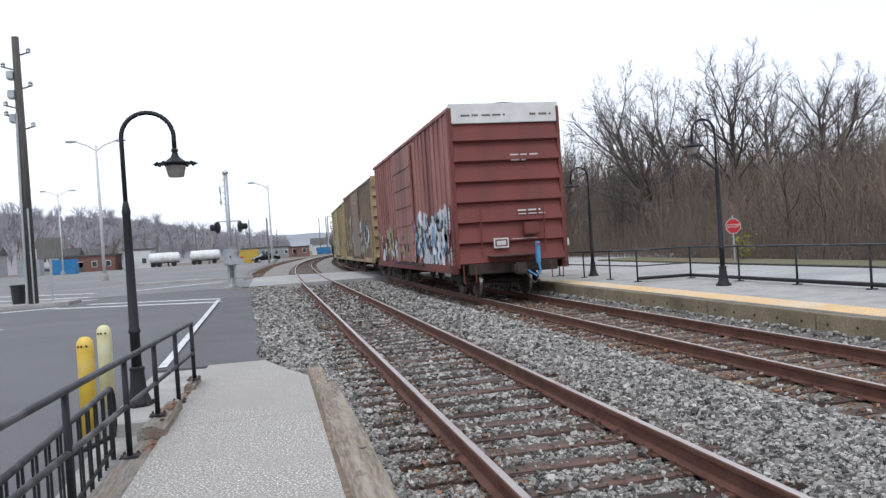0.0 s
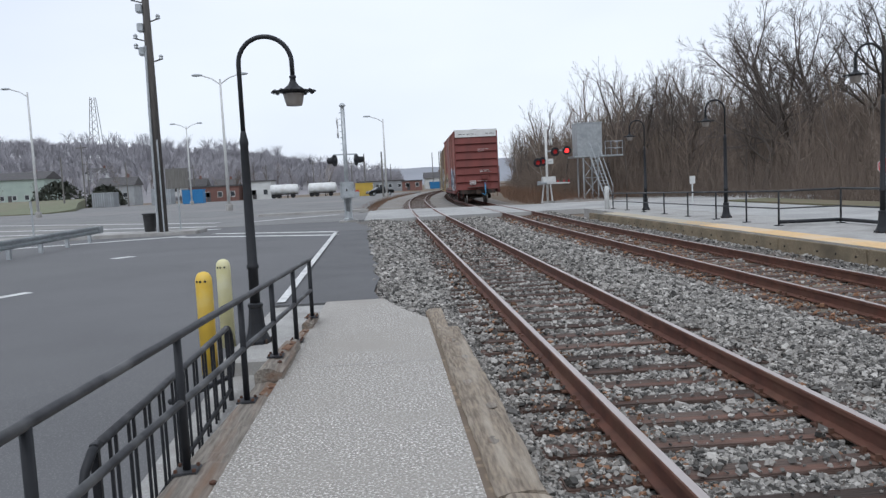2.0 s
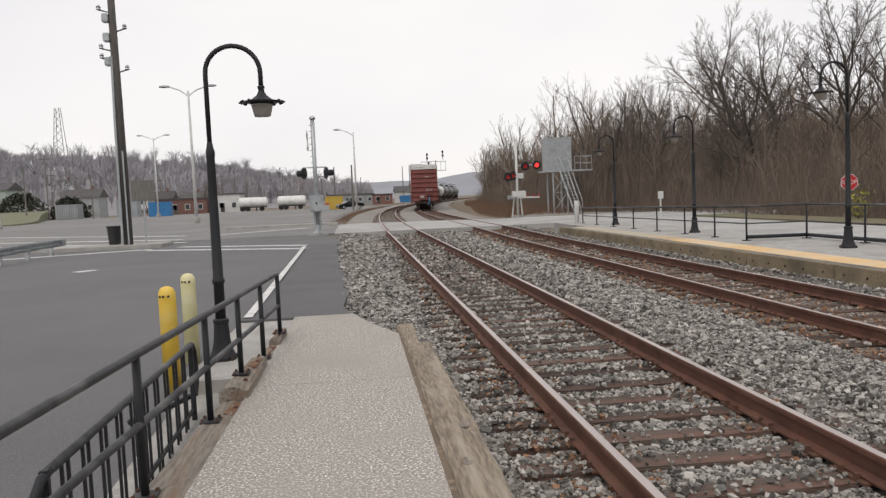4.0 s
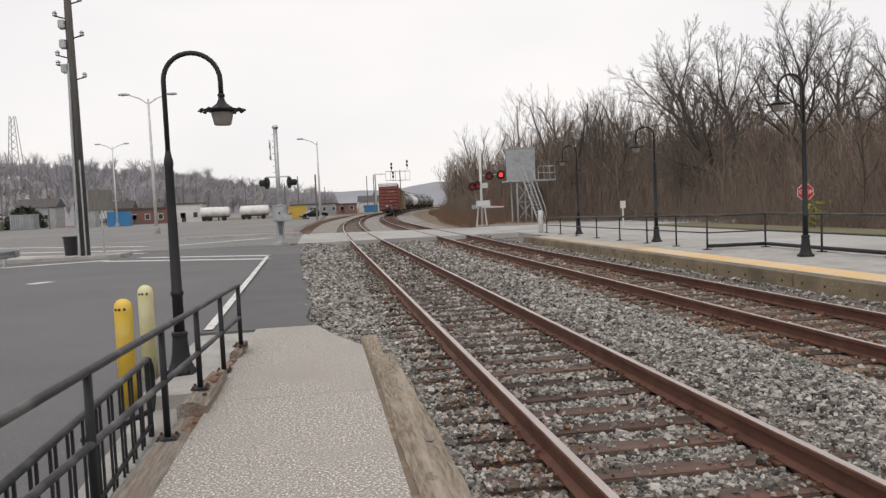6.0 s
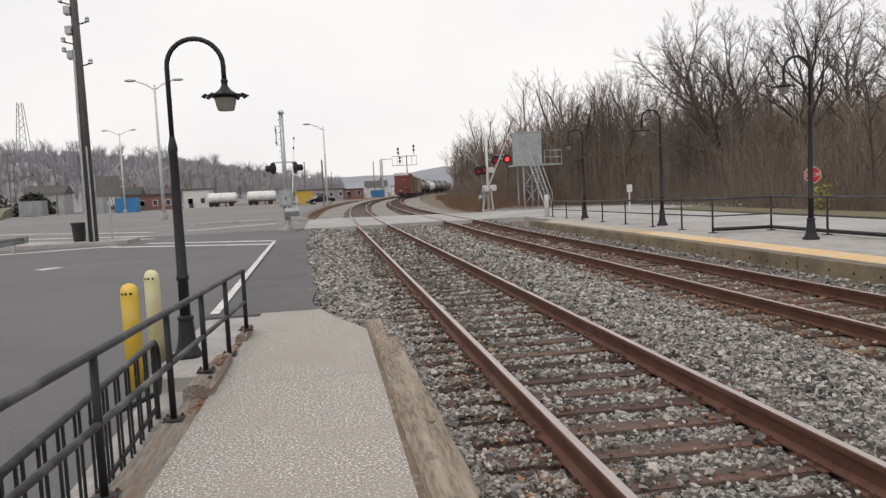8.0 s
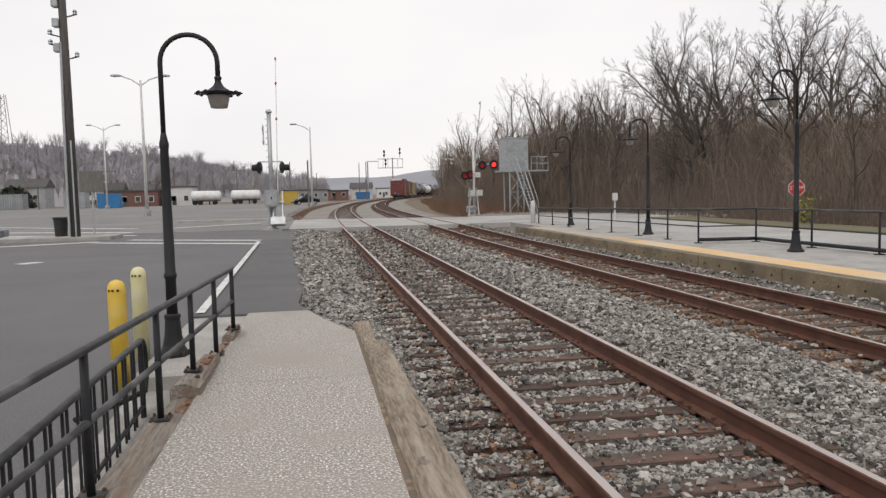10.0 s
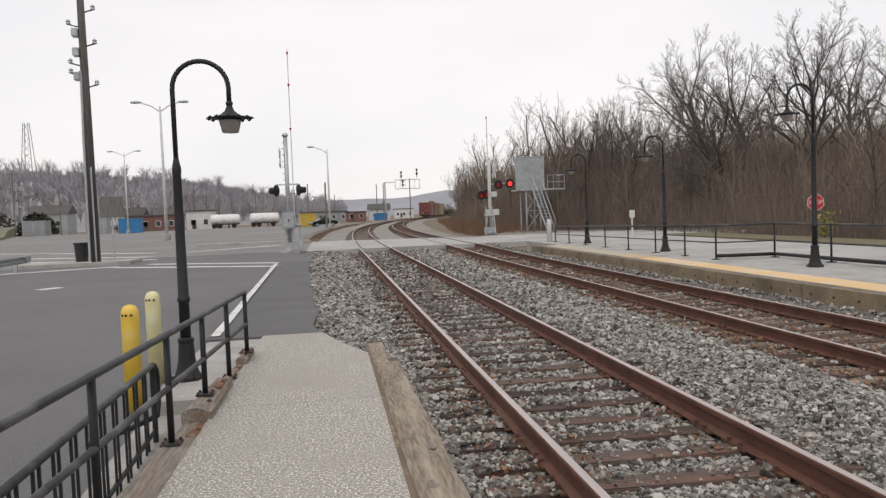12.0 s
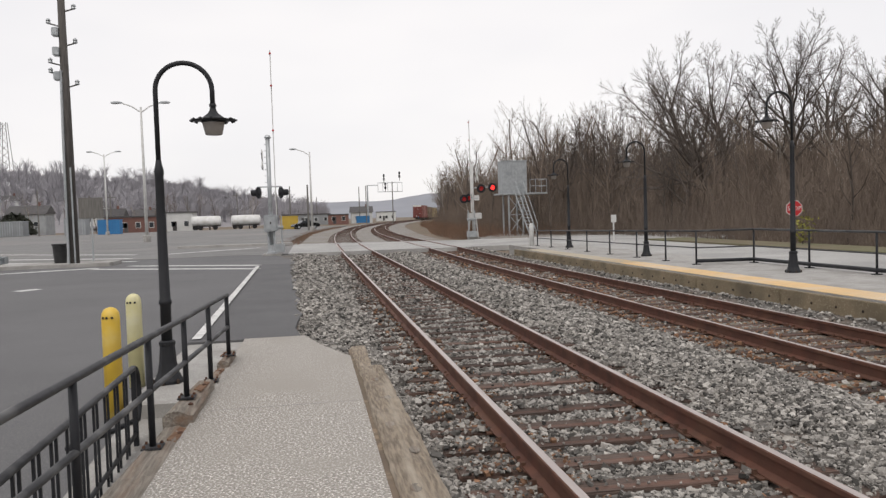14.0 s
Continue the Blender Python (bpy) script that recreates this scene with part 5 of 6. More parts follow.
street_light(-15.55, 76.6, 13.0, (-1, 1), "tall white twin-arm light pole in the yard", reach=2.2)
street_light(-34.6, 140, 14.2, (-1, 1), "distant white twin-arm light pole", reach=2.4)
street_light(-0.1, 112, 11.6, (-1,), "tall single-arm light pole beside the line", reach=2.4)
street_light(-39.3, 90, 14.3, (-1,), "tall white light pole at the edge of the yard", reach=2.4)


def plain_pole(x, y, z, high, r, material, arm=True):
    th = empty("power_pole", pose(x, y, z), "weathered power pole with a cross-arm", "power pole", "power poles")
    part("pole", lathe([(r, 0), (r * 0.7, high)], 8), M[material], th)
    if arm:
        part("cross_arm", box(-1.2, 1.2, -0.06, 0.06, high - 0.8, high - 0.65), M[material], th)


for px_, py_, ph_, pa_ in ((-0.6, 118, 7.0, False), (-60.5, 150, 10, False), (-66, 175, 14, True), (-46, 190, 9, True), (-52, 160, 9, False), (-28, 185, 8, False), (-21, 230, 10, True), (-9, 210, 9, True), (-4.5, 170, 9, False), (2, 260, 9, False), (-78, 210, 12, True)):
    plain_pole(px_, py_, -0.2, ph_, 0.16, "polegrey", pa_)


def signal_gantry():
    th = empty("signal_gantry", pose(21.5 - 4.0, 240, -0.2), "distant steel cantilever signal gantry over the line", "signal gantry")
    part("mast", lathe([(0.28, 0), (0.2, 11.8)], 10), M["galv"], th)
    for z in (9.6, 12.4):
        part("chord", box(3.2, 11.0, -0.1, 0.1, z - 0.1, z + 0.1), M["galv"], th)
    part("chord", box(0, 3.3, -0.12, 0.12, 11.6, 11.8), M["galv"], th)
    for i in range(6):
        x = 3.3 + 1.52 * i
        part("strut", box(x - 0.06, x + 0.06, -0.06, 0.06, 9.6, 12.4), M["galv"], th)
    for x, zz in ((5.2, 12.6), (10.1, 13.3), (5.6, 9.9)):
        m = part("signal_mast", box(x - 0.07, x + 0.07, -0.07, 0.07, zz - 0.4, zz + 2.6), M["under"], th)
        for k in range(2):
            part("signal_head", lathe([(0.1, zz + 0.5 + k * 1.1), (0.3, zz + 0.6 + k * 1.1), (0.3, zz + 1.25 + k * 1.1), (0.1, zz + 1.35 + k * 1.1)], 10, None, Matrix.Translation((x, -0.2, 0))), M["black"], m)
    for x in (-1.4, 0.4, 6.5):
        p = empty("line_pole", pose(16.2 + x * 0.9, 236 - x * 4, -0.2), "slim dark line pole beside the gantry", "line pole", "line poles")
        part("pole", lathe([(0.16, 0), (0.12, 11.4)], 8), M["polegrey"], p)


signal_gantry()


def pylon():
    th = empty("lattice_pylon", pose(-150, 420, 22), "distant grey lattice pylon on the hill", "pylon")
    for sx in (-1, 1):
        for sy in (-1, 1):
            part("leg", tube([(sx * 3.2, sy * 3.2, 0), (sx * 1.1, sy * 1.1, 33)], 0.16, 5), M["polegrey"], th)
    for k in range(9):
        z0, z1 = k * 3.6, k * 3.6 + 3.6
        w0, w1 = 3.2 - 2.1 * z0 / 33, 3.2 - 2.1 * z1 / 33
        part("lattice_brace", tube([(-w0, -w0, z0), (w1, -w1, z1)], 0.1, 4), M["polegrey"], th)
        part("lattice_brace", tube([(w0, -w0, z0), (-w1, -w1, z1)], 0.1, 4), M["polegrey"], th)


pylon()


# ---- yard things ----
def parked_car(x, y, rz):
    th = empty("car", pose(x, y, 0.02, 0, 0, rz), "black sedan parked beside the line", "car")
    prof = [(-2.25, 0.35), (-2.3, 0.7), (-2.1, 0.92), (-1.3, 0.98), (-0.75, 1.38), (0.5, 1.42), (1.2, 0.98), (2.1, 0.8), (2.25, 0.55), (2.2, 0.32)]
    bm = bmesh.new()
    l = [bm.verts.new((u, -0.85 + 0.12 * (v > 1.1), v)) for u, v in prof]
    r = [bm.verts.new((u, 0.85 - 0.12 * (v > 1.1), v)) for u, v in prof]
    bm.faces.new(l), bm.faces.new(r[::-1])
    for i in range(len(l)):
        j = (i + 1) % len(l)
        bm.faces.new((l[j], l[i], r[i], r[j]))
    bmesh.ops.recalc_face_normals(bm, faces=bm.faces)
    body = part("body", bm, M["carpaint"], th)
    for s in (-1, 1):
        bm = slab([(-1.15, 1.0), (1.0, 1.0), (0.45, 1.34), (-0.7, 1.32)], 0, 0.02)
        bmesh.ops.transform(bm, matrix=Matrix.Translation((0, s * 0.8, 0)) @ Matrix.Rotation(math.pi / 2, 4, "X"), verts=bm.verts)
        part("side_window", bm, M["window"], body)
        for wx in (-1.4, 1.4):
            m = Matrix.Translation((wx, s * 0.78, 0.32)) @ Matrix.Rotation(math.pi / 2, 4, "X")
            w = part("wheel", lathe([(0.2, -0.1), (0.32, -0.1), (0.32, 0.1), (0.2, 0.1)], 16, None, m), M["tyre"], th)
            part("rim", lathe([(0.19, -0.11), (0.19, 0.11)], 10, None, m), M["galv"], w)
        part("headlight", box(2.1, 2.24, s * 0.62 - 0.16, s * 0.62 + 0.16, 0.6, 0.74, 0.03), M["steelwhite"], th)


parked_car(-1.2, 132, 200)


def container(name, x, y, length, deep, high, material, label, category):
    th = empty(name, pose(x, y, -0.03), label, category)
    body = part("body", box(0, length, 0, deep, 0.0, high, 0.04), M[material], th)
    k = 0.2
    while k < length - 0.1:
        part("rib", box(k - 0.05, k + 0.05, -0.05, 0.0, 0.1, high - 0.1), M[material], body)
        k += 0.45
    part("roof_lip", box(-0.05, length + 0.05, -0.06, deep + 0.05, high - 0.08, high + 0.04), M[material], body)


container("skip_container", -39.3, 152, 3.9, 2.4, 2.7, "bluebox", "blue steel container standing in the yard", "container")
container("yellow_container", -5.6, 140, 3.1, 2.2, 2.3, "yellowbox", "yellow steel container in the yard", "container")
container("equipment_shed", -61, 165, 4.5, 3, 3.0, "sidinggrey", "grey metal equipment shed", "shed")
container("equipment_shed", -47.5, 160, 4.0, 3, 3.2, "sidinggrey", "grey metal equipment shed", "shed")


def tank_trailer(x, y):
    th = empty("tank_trailer", pose(x, y, 0), "white tank trailer parked across the yard", "tank trailer", "tank trailers")
    m = Matrix.Translation((0, 0, 1.9)) @ Matrix.Rotation(math.pi / 2, 4, "Y")
    part("tank", lathe([(0.3, 0), (0.95, 0.2), (1.05, 0.6), (1.05, 5.6), (0.95, 6.0), (0.3, 6.2)], 20, None, m), M["tankwhite"], th, smooth=True)
    part("chassis", box(0.3, 6.0, -0.5, 0.5, 0.7, 0.9), M["under"], th)
    for wx in (0.8, 1.9, 4.9):
        part("wheel", lathe([(0.45, -0.9), (0.45, -0.6)], 14, None, Matrix.Translation((wx, 0, 0.45)) @ Matrix.Rotation(math.pi / 2, 4, "X")), M["tyre"], th)
        part("wheel", lathe([(0.45, 0.6), (0.45, 0.9)], 14, None, Matrix.Translation((wx, 0, 0.45)) @ Matrix.Rotation(math.pi / 2, 4, "X")), M["tyre"], th)
    part("leg", box(3.7, 3.85, -0.6, 0.6, 0, 0.8), M["under"], th)


tank_trailer(-25.2, 170), tank_trailer(-17.0, 170)


def house(x, y, z, w, d, high, wall, label, roof=2.2, cols=3, floors=1, flat=False, rz=0.0):
    th = empty("house", pose(x, y, z, 0, 0, rz), label, "house", "houses across the yard")
    part("wall", box(0, w, 0, d, -1.5, high), M[wall], th)
    if flat:
        part("roof", box(-0.2, w + 0.2, -0.2, d + 0.2, high, high + 0.3), M["roof"], th)
    else:
        bm = bmesh.new()
        vs = [bm.verts.new(p) for p in ((-0.4, -0.4, high), (w + 0.4, -0.4, high), (w + 0.4, d + 0.4, high), (-0.4, d + 0.4, high), (-0.4, d / 2, high + roof), (w + 0.4, d / 2, high + roof))]
        for f in ((0, 1, 5, 4), (2, 3, 4, 5), (0, 4, 3), (1, 2, 5), (0, 3, 2, 1)):
            bm.faces.new([vs[k] for k in f])
        r = part("roof", bm, M["roof"], th)
        part("chimney", box(w * 0.7, w * 0.7 + 0.6, d / 2 - 0.3, d / 2 + 0.3, high + roof * 0.5, high + roof + 0.8), M["brick"], r)
    for fl in range(floors):
        for c in range(cols):
            cx, cz = w * (c + 0.5) / cols, 1.5 + fl * 2.7
            wd = part("window", box(cx - 0.55, cx + 0.55, -0.04, 0.02, cz - 0.65, cz + 0.65), M["sidingwhite"], th, "white framed window")
            part("pane", box(cx - 0.45, cx + 0.45, -0.05, -0.035, cz - 0.55, cz + 0.55), M["window"], wd)
    part("door", box(w * 0.5 - 1.6, w * 0.5 - 0.7, -0.05, 0.02, 0, 2.05), M["roof"], th)


house(-44, 176, 0, 11, 8, 3.2, "brick", "low red brick building with pale windows", flat=True, cols=4)
house(-31.5, 178, 0, 5.5, 7, 3.9, "sidingwhite", "small pale building beside the brick one", flat=True, cols=2)
house(-100, 200, 1.5, 15, 10, 6.0, "sidinggreen", "large pale green building behind the lawn", roof=2.0, cols=5)
house(-84, 240, 1, 7, 6, 4.4, "sidingwhite", "white two-storey house on the slope", cols=3, floors=2)
house(-72, 262, 3, 7, 6, 4.4, "sidingwhite", "white two-storey house on the slope", cols=3, floors=2, rz=12)
house(-60, 232, 1, 7, 6, 3.2, "sidinggrey", "grey house at the foot of the hill", cols=3)
house(-74, 205, 1, 9, 7, 4.0, "sidinggrey", "grey bungalow with a wide window", cols=2)
house(-112, 300, 7, 8, 6, 4.4, "sidingwhite", "white house among bare trees", cols=3, floors=2)
house(-54, 250, 1, 6, 6, 3.0, "tan", "tan house at the foot of the hill", cols=3)
house(-9, 250, 0, 15, 8, 3.0, "sidinggrey", "long grey metal shed far across the yard", flat=True, cols=5)
house(5, 232, 0, 6, 5, 2.6, "brick", "dull red shed beside the line", flat=True, cols=2)
house(13.5, 262, 0, 7, 6, 3.4, "sidingwhite", "white gabled shed beside the line", roof=2.0, cols=2)
house(28, 330, 0, 8, 6, 3.6, "sidingwhite", "far white shed beside the line", flat=True, cols=3)
container("blue_container", 13.6, 236, 4, 2.4, 2.1, "bluebox", "blue covered container beside the line", "container")


# ---- woods ----
def grow(seed, high, trunk_r, plan, bare, rise=0.1, wander=0.1, sides=(7, 5, 4, 3, 3)):
    """Vertex and face lists of a bare tree: trunk with main limbs, and crown of branches and twigs.
    plan: for each level the number of shoots, their length against the parent's, and the angle at which they leave it."""
    rnd = random.Random(seed)
    out = {True: ([], []), False: ([], [])}

    def limb(p, d, length, r, level):
        last = level == len(plan)
        segs = 7 if level == 0 else 5 if level == 1 else 3 if not last else 2
        n = sides[min(level, len(sides) - 1)]
        verts, faces = out[level < 2]
        prev, q, dd, joints = None, p.copy(), d.copy(), []
        for i in range(segs + 1):
            rr = r * (1 - (0.75 if level else 0.6) * i / segs)
            u = dd.cross(Vector((0.3, 0.9, 0.2))).normalized()
            v = dd.cross(u)
            b = len(verts)
            for k in range(n):
                a = 2 * math.pi * k / n
                verts.append(tuple(q + rr * (math.cos(a) * u + math.sin(a) * v)))
            if prev is not None:
                faces.extend((prev + k, prev + (k + 1) % n, b + (k + 1) % n, b + k) for k in range(n))
            prev = b
            joints.append((q.copy(), dd.copy(), rr))
            if i < segs:
                up = rise if level else 0.02
                dd = (dd + Vector((rnd.gauss(0, wander), rnd.gauss(0, wander), rnd.gauss(up, wander * 0.5)))).normalized()
                q = q + dd * (length / segs)
        if last:
            return
        count, share, angle = plan[level]
        turn = rnd.uniform(0, 6.28)
        first = bare if level == 0 else 0.22
        for k in range(count):
            f = first + (1 - first) * (k + rnd.uniform(0.2, 0.9)) / count
            i = min(segs - 1, int(f * segs))
            w = f * segs - i
            at = joints[i][0].lerp(joints[i + 1][0], w)
            dd, rr = joints[i][1], joints[i][2] + (joints[i + 1][2] - joints[i][2]) * w
            turn += 2.4 + rnd.uniform(-0.5, 0.5)
            u = dd.cross(Vector((0.3, 0.9, 0.2))).normalized()
            side = math.cos(turn) * u + math.sin(turn) * dd.cross(u)
            lean = math.radians(angle) * rnd.uniform(0.7, 1.25) * (1.15 - 0.45 * f)
            nd = (dd * math.cos(lean) + side * math.sin(lean)).normalized()
            limb(at, nd, length * share * rnd.uniform(0.75, 1.2) * (1.12 - 0.5 * f), max(0.01, rr * rnd.uniform(0.5, 0.72)), level + 1)

    limb(Vector((0, 0, -0.3)), Vector((rnd.gauss(0, 0.04), rnd.gauss(0, 0.04), 1)).normalized(), high, trunk_r, 0)
    return out


def mesh_of(name, data, material):
    me = bpy.data.meshes.new(name)
    me.from_pydata(data[0], [], data[1])
    me.materials.append(material)
    return me


def plant(kind, at, s, rz, label, group):
    t = new("tree", kind[0])
    c = new("crown", kind[1])
    c.parent = t
    t.matrix_basis = pose(*at, 0, 0, rz) @ Matrix.Diagonal((s, s, s, 1))
    tagged(t, label, "tree", group)
    return t


def wood_foot(y):
    return 20.3 - 4.6 * smooth_step(45, 62, y) + bend(y) + 1.0 * smooth_step(95, 150, y)


def woods():
    rnd = random.Random(21)
    big = []
    for sd in (3, 14, 8):
        g = grow(sd, 8.6, 0.25, ((13, 0.66, 50), (8, 0.48, 42), (7, 0.46, 40), (5, 0.55, 38)), 0.32, 0.09, 0.12)
        big.append((mesh_of("trunk", g[True], M["bark"]), mesh_of("crown", g[False], M["darktwig"])))
    slim, slim_data, rest_v, rest_f, rest_n = [], [], [], [], 0
    for sd in range(6):
        g = grow(100 + sd, 9.0, 0.1, ((11, 0.32, 46), (5, 0.42, 40), (4, 0.5, 38)), 0.28, 0.1, 0.09, (5, 3, 3, 3))
        slim.append((mesh_of("trunk", g[True], M["pale"] if sd == 4 else M["bark"]), mesh_of("crown", g[False], M["twig"])))
        slim_data.append([np.array(g[k][0]) for k in (True, False)] + [g[True][1], g[False][1]])
    shrub = []
    for sd in range(4):
        g = grow(300 + sd, 2.6, 0.04, ((9, 0.75, 50), (5, 0.5, 42), (4, 0.5, 40)), 0.04, 0.08, 0.13, (4, 3, 3, 3))
        shrub.append((mesh_of("trunk", g[True], M["twig"]), mesh_of("crown", g[False], M["twig"])))
    for k, x, y, s in ((0, 25.6, 46.0, 1.02), (1, 31.0, 45.5, 1.0), (2, 22.9, 46.5, 0.76), (0, 37.2, 46, 0.84), (1, 34.0, 48, 0.9), (2, 20.3, 64, 0.8), (0, 24.6, 70, 0.85), (1, 29.4, 52, 0.98), (2, 40.5, 50, 0.9), (1, 22.6, 58, 0.8)):
        plant(big[k], (x, y, ground_z(x, y)), s, rnd.uniform(0, 360), "large bare spreading tree on the wooded bank", "large bare trees")
    n = 0
    while n < 330:
        y = 12 + 165 * rnd.random() ** 1.15
        foot = wood_foot(y)
        x = foot + 1.0 + 26 * rnd.random() ** 1.5
        s = rnd.uniform(0.6, 1.0) * (0.72 + 0.5 * smooth_step(50, 66, y))
        k, a = rnd.randrange(6), rnd.uniform(0, 360)
        if n < 205:
            plant(slim[k], (x, y, ground_z(x, y)), s, a, "slim bare tree in the dense wood", "slim bare trees")
        else:
            c, d = s * math.cos(math.radians(a)), s * math.sin(math.radians(a))
            turn = np.array(((c, -d, 0), (d, c, 0), (0, 0, s)))
            for co, fs in zip(slim_data[k][:2], slim_data[k][2:]):
                rest_v.append(co @ turn.T + (x, y, ground_z(x, y)))
                rest_f.extend(tuple(i + rest_n for i in f) for f in fs)
                rest_n += len(co)
        n += 1
    tagged(raw("thicket", np.concatenate(rest_v).tolist(), rest_f, M["twig"]), "thicket of slim bare trees deep in the wood", "woods", kind="stuff")
    for k in range(56):
        x, y = rnd.uniform(-125, -16), rnd.uniform(180, 300)
        plant(slim[k % 6], (x, y, -0.3 + 6 * smooth_step(230, 320, y)), rnd.uniform(0.7, 1.1), rnd.uniform(0, 360), "bare tree among the houses across the yard", "bare trees by the houses")
    verts, faces = [], []
    for _ in range(130):
        p = Vector((19.0 + rnd.gauss(0, 0.17), 28.4 + rnd.gauss(0, 0.2), 0.6 + rnd.gauss(0, 0.28)))
        s = len(verts)
        for _j in range(3):
            verts.append(tuple(p + Vector((rnd.gauss(0, 0.06), rnd.gauss(0, 0.06), rnd.gauss(0, 0.06)))))
        faces.append((s, s + 1, s + 2))
    th = empty("flowering_shrub", pose(0, 0, 0), "small yellow-green shrub behind the stop sign", "shrub")
    raw("foliage", verts, faces, M["forsythia"], th)
    part("stem", tube([(19.0, 28.4, -0.2), (19.02, 28.42, 0.9)], 0.03, 5), M["bark"], th)
    n = 0
    while n < 120:
        y = 12 + 130 * rnd.random() ** 1.2
        foot = wood_foot(y) - 0.3
        x = foot + 8 * rnd.random() ** 1.3
        t = plant(shrub[rnd.randrange(4)], (x, y, ground_z(x, y)), rnd.uniform(0.6, 1.15), rnd.uniform(0, 360), "tangled bare shrub at the wood's edge", "bare shrubs")
        t.name, t["category"] = "shrub", "shrub"
        n += 1
    # undergrowth of thin stems, and low red-brown brush along the curve
    for name, material, count, hgt, label in (("undergrowth", M["twig"], 11000, 1.0, "dense brown undergrowth of thin bare stems"), ("brush", M["brush"], 9000, 0.5, "low red-brown brush beside the curve"), ("weeds", M["brush"], 2600, 0.3, "dry brown weeds between the yard and the line")):
        verts, faces = [], []
        for _ in range(count):
            if name == "brush":
                y = rnd.uniform(54, 150)
                x = 10.2 + bend(y) + 3.2 * smooth_step(60, 120, y) + 9 * rnd.random()
                h = rnd.uniform(0.5, 1.6)
            elif name == "weeds":
                y = rnd.uniform(57, 150)
                x = lot_edge(y) + rnd.uniform(-0.6, 0.9)
                h = rnd.uniform(0.15, 0.5)
            else:
                y = 10 + 140 * rnd.random() ** 1.3
                foot = wood_foot(y) - 0.5
                x = foot + 16 * rnd.random() ** 1.6
                h = rnd.uniform(0.8, 3.6)
            z = ground_z(x, y) if name != "weeds" else -0.2
            for _k in range(2):
                a, b = Vector((x, y, z - 0.05)), Vector((x + rnd.gauss(0, 0.3) * h, y + rnd.gauss(0, 0.3) * h, z + h * rnd.uniform(0.6, 1)))
                w = 0.009 + 0.004 * h * rnd.random()
                s = len(verts)
                verts += [tuple(a + Vector((w, 0, 0))), tuple(a + Vector((-w / 2, w, 0))), tuple(a + Vector((-w / 2, -w, 0))), tuple(b)]
                faces += [(s, s + 1, s + 3), (s + 1, s + 2, s + 3), (s + 2, s, s + 3)]
        tagged(raw(name, verts, faces, material), label, "undergrowth", kind="stuff")

    verts, faces = [], []
    for _ in range(7500):
        y = 5 + 230 * rnd.random() ** 1.15
        foot = wood_foot(y)
        x = foot + 3 + 60 * rnd.random() ** 1.4
        z, hgt = ground_z(x, y), rnd.uniform(2.8, 5.8) + 2.8 * smooth_step(50, 66, y)
        for _k in range(4):
            p = Vector((x + rnd.gauss(0, 0.4), y + rnd.gauss(0, 0.4), z))
            q = p + Vector((rnd.gauss(0, 0.5), rnd.gauss(0, 0.5), hgt * rnd.uniform(0.55, 1)))
            mid = p.lerp(q, rnd.uniform(0.3, 0.6)) + Vector((rnd.gauss(0, 0.12), rnd.gauss(0, 0.12), 0))
            w = rnd.uniform(0.012, 0.034)
            s = len(verts)
            verts += [tuple(p + Vector((w, 0, 0))), tuple(p + Vector((-w, w, 0))), tuple(mid + Vector((w, 0, 0))), tuple(mid + Vector((-w, w, 0))), tuple(q)]
            faces += [(s, s + 1, s + 3, s + 2), (s + 2, s + 3, s + 4)]
            for _j in range(5):
                o = p.lerp(q, rnd.uniform(0.25, 1))
                e = o + Vector((rnd.gauss(0, 0.55), rnd.gauss(0, 0.55), rnd.uniform(0.3, 1.3)))
                s = len(verts)
                verts += [tuple(o + Vector((w * 0.5, 0, 0))), tuple(o + Vector((-w * 0.5, w * 0.3, 0))), tuple(e)]
                faces.append((s, s + 1, s + 2))
    tagged(raw("back_woods", verts, faces, M["twig"]), "dense grey-brown bare woods behind the front trees", "woods", kind="stuff")


woods()


# ---- distance ----
def ridge(name, pts, depth, material, label, cat="hill"):
    """A long hill whose crest runs through (x, y, height)."""
    verts, faces = [], []
    rnd = random.Random(7)
    dense = []
    for a, b in zip(pts, pts[1:]):
        for i in range(12):
            u = i / 12
            dense.append(tuple(a[k] + (b[k] - a[k]) * u for k in range(3)))
    dense.append(pts[-1])
    rows = (0.0, 0.25, 0.5, 0.75, 1.0, 1.3)
    for x, y, h in dense:
        for r in rows:
            hh = h * math.sin(min(1.0, r) * math.pi / 2) ** 1.2
            verts.append((x, y - depth * (1 - r), -0.4 + hh + (0.08 * h * noise.noise((x * 0.02, y * 0.02, r * 3)) if 0 < r else 0)))
    w = len(rows)
    for j in range(len(dense) - 1):
        for i in range(w - 1):
            faces.append((j * w + i, (j + 1) * w + i, (j + 1) * w + i + 1, j * w + i + 1))
    tagged(raw(name, verts, faces, material, smooth=True), label, cat, kind="structure")


HILL = [(-420, 330, 38), (-260, 350, 29), (-180, 380, 24.5), (-120, 400, 21), (-70, 410, 16), (-40, 430, 10), (-12, 470, 4.5), (10, 560, 1.5)]
# both ridges carry distance haze in their colour; the air itself is clear
ridge("hill_left", HILL, 150, M["farhill"], "wooded hillside across the yard, haze in its grey colour")
ridge("hill_far", [(-400, 1500, 30), (-100, 1450, 34), (60, 1400, 31), (150, 1380, 31), (210, 1350, 41), (320, 1300, 42), (600, 1300, 46)], 260, M["bluehill"], "distant ridge, haze in its blue-grey colour")


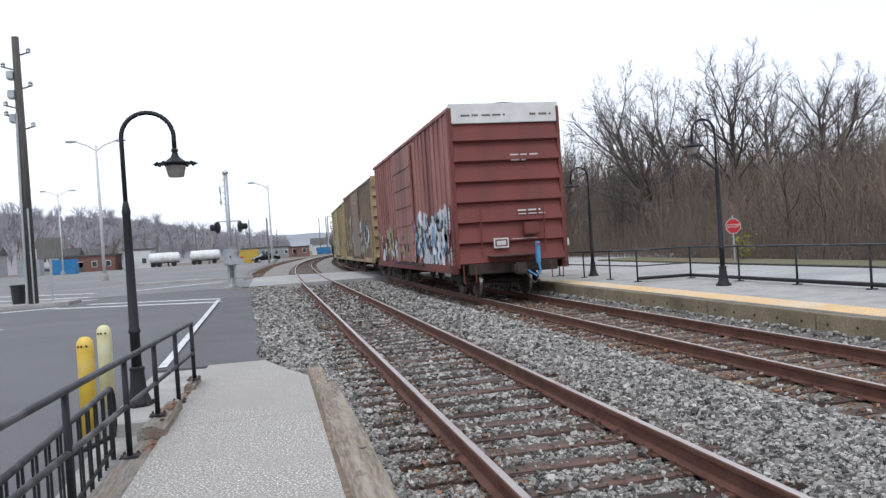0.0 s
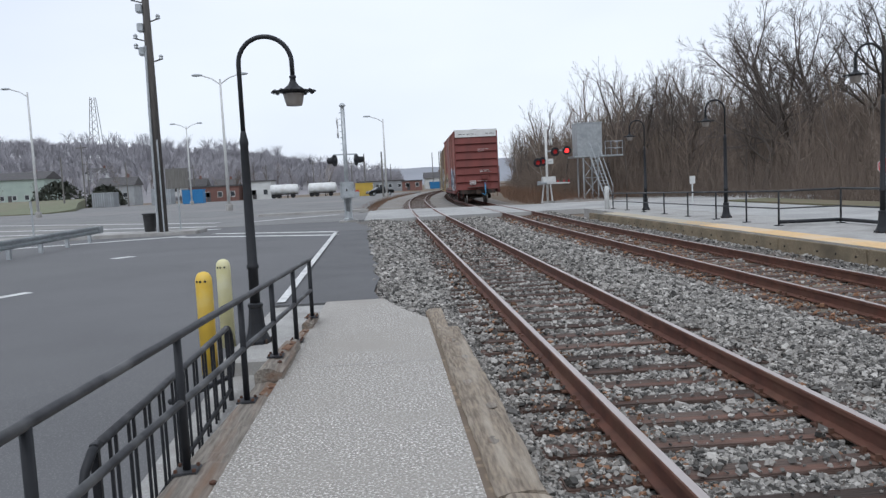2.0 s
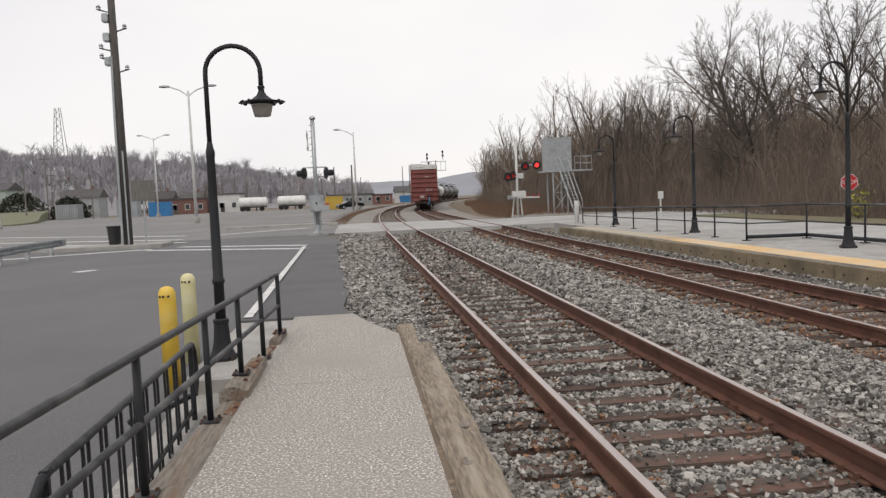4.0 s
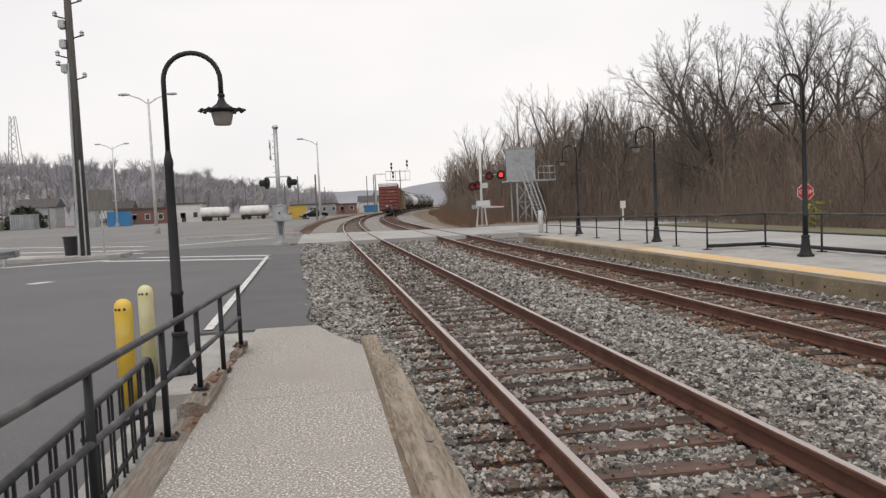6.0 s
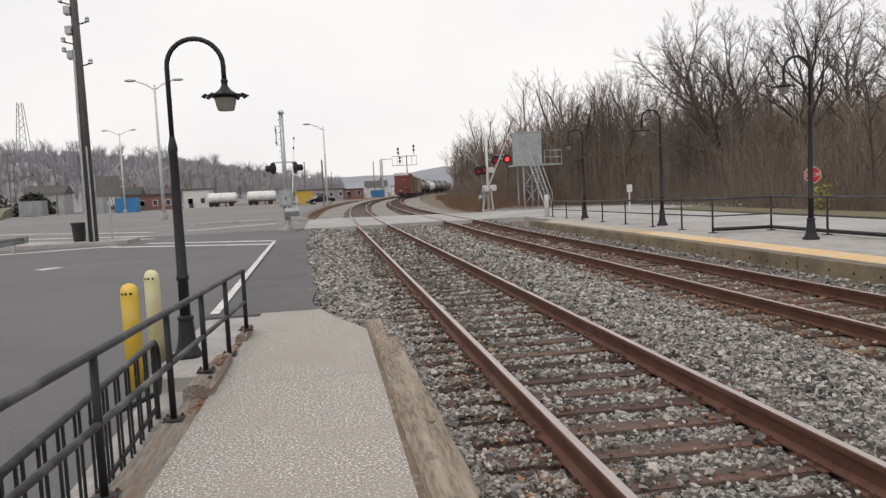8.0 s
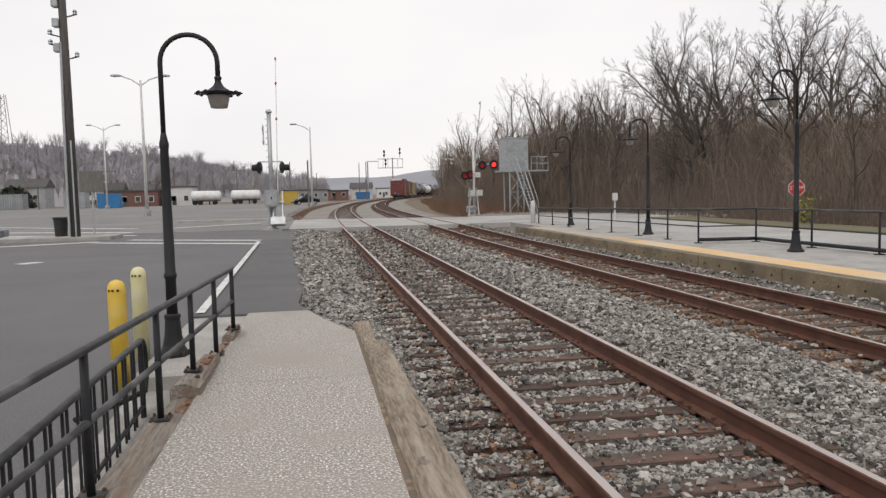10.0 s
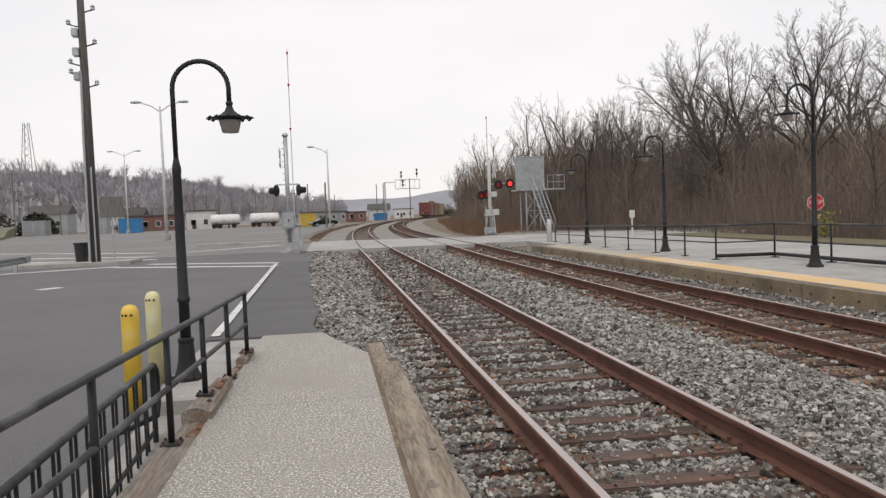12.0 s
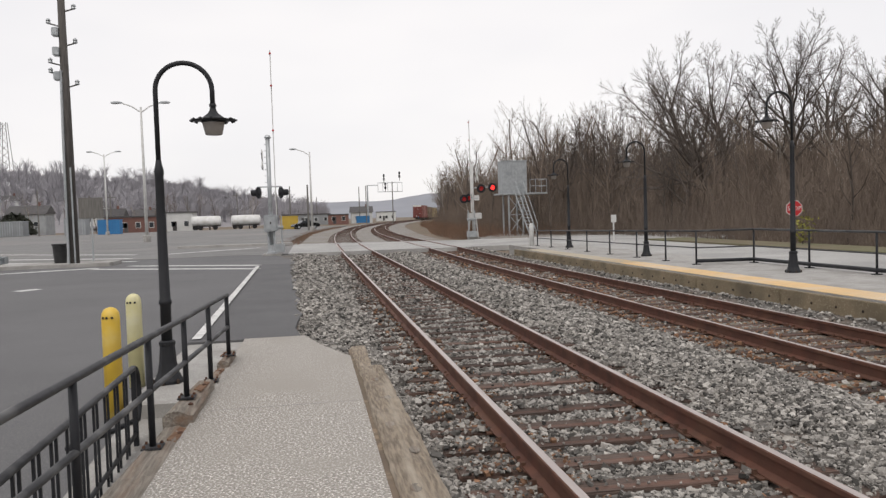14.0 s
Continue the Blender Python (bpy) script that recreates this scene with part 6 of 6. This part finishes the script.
def far_trees():
    rnd = random.Random(12)
    verts, faces = [], []
    for _ in range(4200):
        k = rnd.randrange(len(HILL) - 1)
        u, r = rnd.random(), rnd.uniform(0.05, 1.08)
        a, b = HILL[k], HILL[k + 1]
        x, y, h = (a[i] + (b[i] - a[i]) * u for i in range(3))
        y -= 150 * (1 - r)
        z = -0.4 + h * math.sin(min(1.0, r) * math.pi / 2) ** 1.2
        if x > -150 and r < 0.3 and rnd.random() < 0.6:
            continue
        hgt = rnd.uniform(4.5, 8.5) * (1.6 if rnd.random() < 0.06 else 1)
        cr = hgt * rnd.uniform(0.25, 0.4)
        for _k in range(44):
            f = rnd.uniform(0.15, 0.8)
            a, out = rnd.uniform(0, 6.28), cr * rnd.uniform(0.3, 1.0)
            p = Vector((x, y, z + hgt * f))
            q = p + Vector((out * math.cos(a), out * math.sin(a), hgt * rnd.uniform(0.15, 1.05 - f)))
            w = rnd.uniform(0.04, 0.1)
            s = len(verts)
            verts += [(p.x - w, p.y, p.z), (p.x + w, p.y + w, p.z), tuple(p.lerp(q, 0.6) + Vector((w * 1.3, 0, 0))), tuple(q)]
            faces += [(s, s + 1, s + 2), (s, s + 2, s + 3)]
        s = len(verts)
        verts += [(x - 0.2, y, z), (x + 0.2, y, z), (x, y, z + hgt * 0.8)]
        faces.append((s, s + 1, s + 2))
    tagged(raw("far_woods", verts, faces, M["farwood"]), "bare woods on the hillside, haze in their pale grey colour", "woods", kind="stuff")
    # clipped dark evergreens beside the pale green building
    for cx, cy, cw, ch in ((-76, 186, 6.5, 5.8), (-67, 190, 4.5, 4.6)):
        vs, fs = [], []
        for _ in range(900):
            an, el, rr = rnd.uniform(0, 6.28), rnd.uniform(0, 1.5), rnd.uniform(0.75, 1.05)
            p = Vector((cx + cw * rr * math.cos(an) * math.cos(el), cy + 2.5 * rr * math.sin(an) * math.cos(el), ch * rr * math.sin(el)))
            s = len(vs)
            for _k in range(3):
                vs.append(tuple(p + Vector((rnd.gauss(0, 0.4), rnd.gauss(0, 0.4), rnd.gauss(0, 0.4)))))
            fs.append((s, s + 1, s + 2))
        th = empty("evergreen_shrub", pose(0, 0, 0), "dark evergreen shrub beside the lawn", "shrub", "evergreen shrubs")
        p = raw("foliage", vs, fs, M["evergreen"], th)
        part("stem", lathe([(0.2, -0.2), (0.12, ch * 0.6)], 6, None, Matrix.Translation((cx, cy, 0))), M["bark"], th)


far_trees()


# ---- what moves ----
def motions():
    speed = 18.6
    for car, off in TRAIN:
        rows = []
        for i in range(29):
            t = i * 0.5
            y = 20.3 + speed * t + off
            rows.append((t, pose(TRACK_2 + bend(y), y, -0.08 + lift(TRACK_2, y + 3), 0, 0, heading(y + 7))))
        walk(car, rows)
    swing = ((0, 0), (6.4, 0), (7.0, 6), (7.5, 15), (7.7, 19), (8.7, 40), (9.8, 60), (10.5, 71), (11.0, 78), (11.5, 84), (12.0, 88), (12.5, 90), (14.0, 90))
    walk(arm_near, [(t, pose(*ARM_NEAR, a)) for t, a in swing])
    walk(arm_far, [(t, pose(*ARM_FAR, -a)) for t, a in swing])


motions()
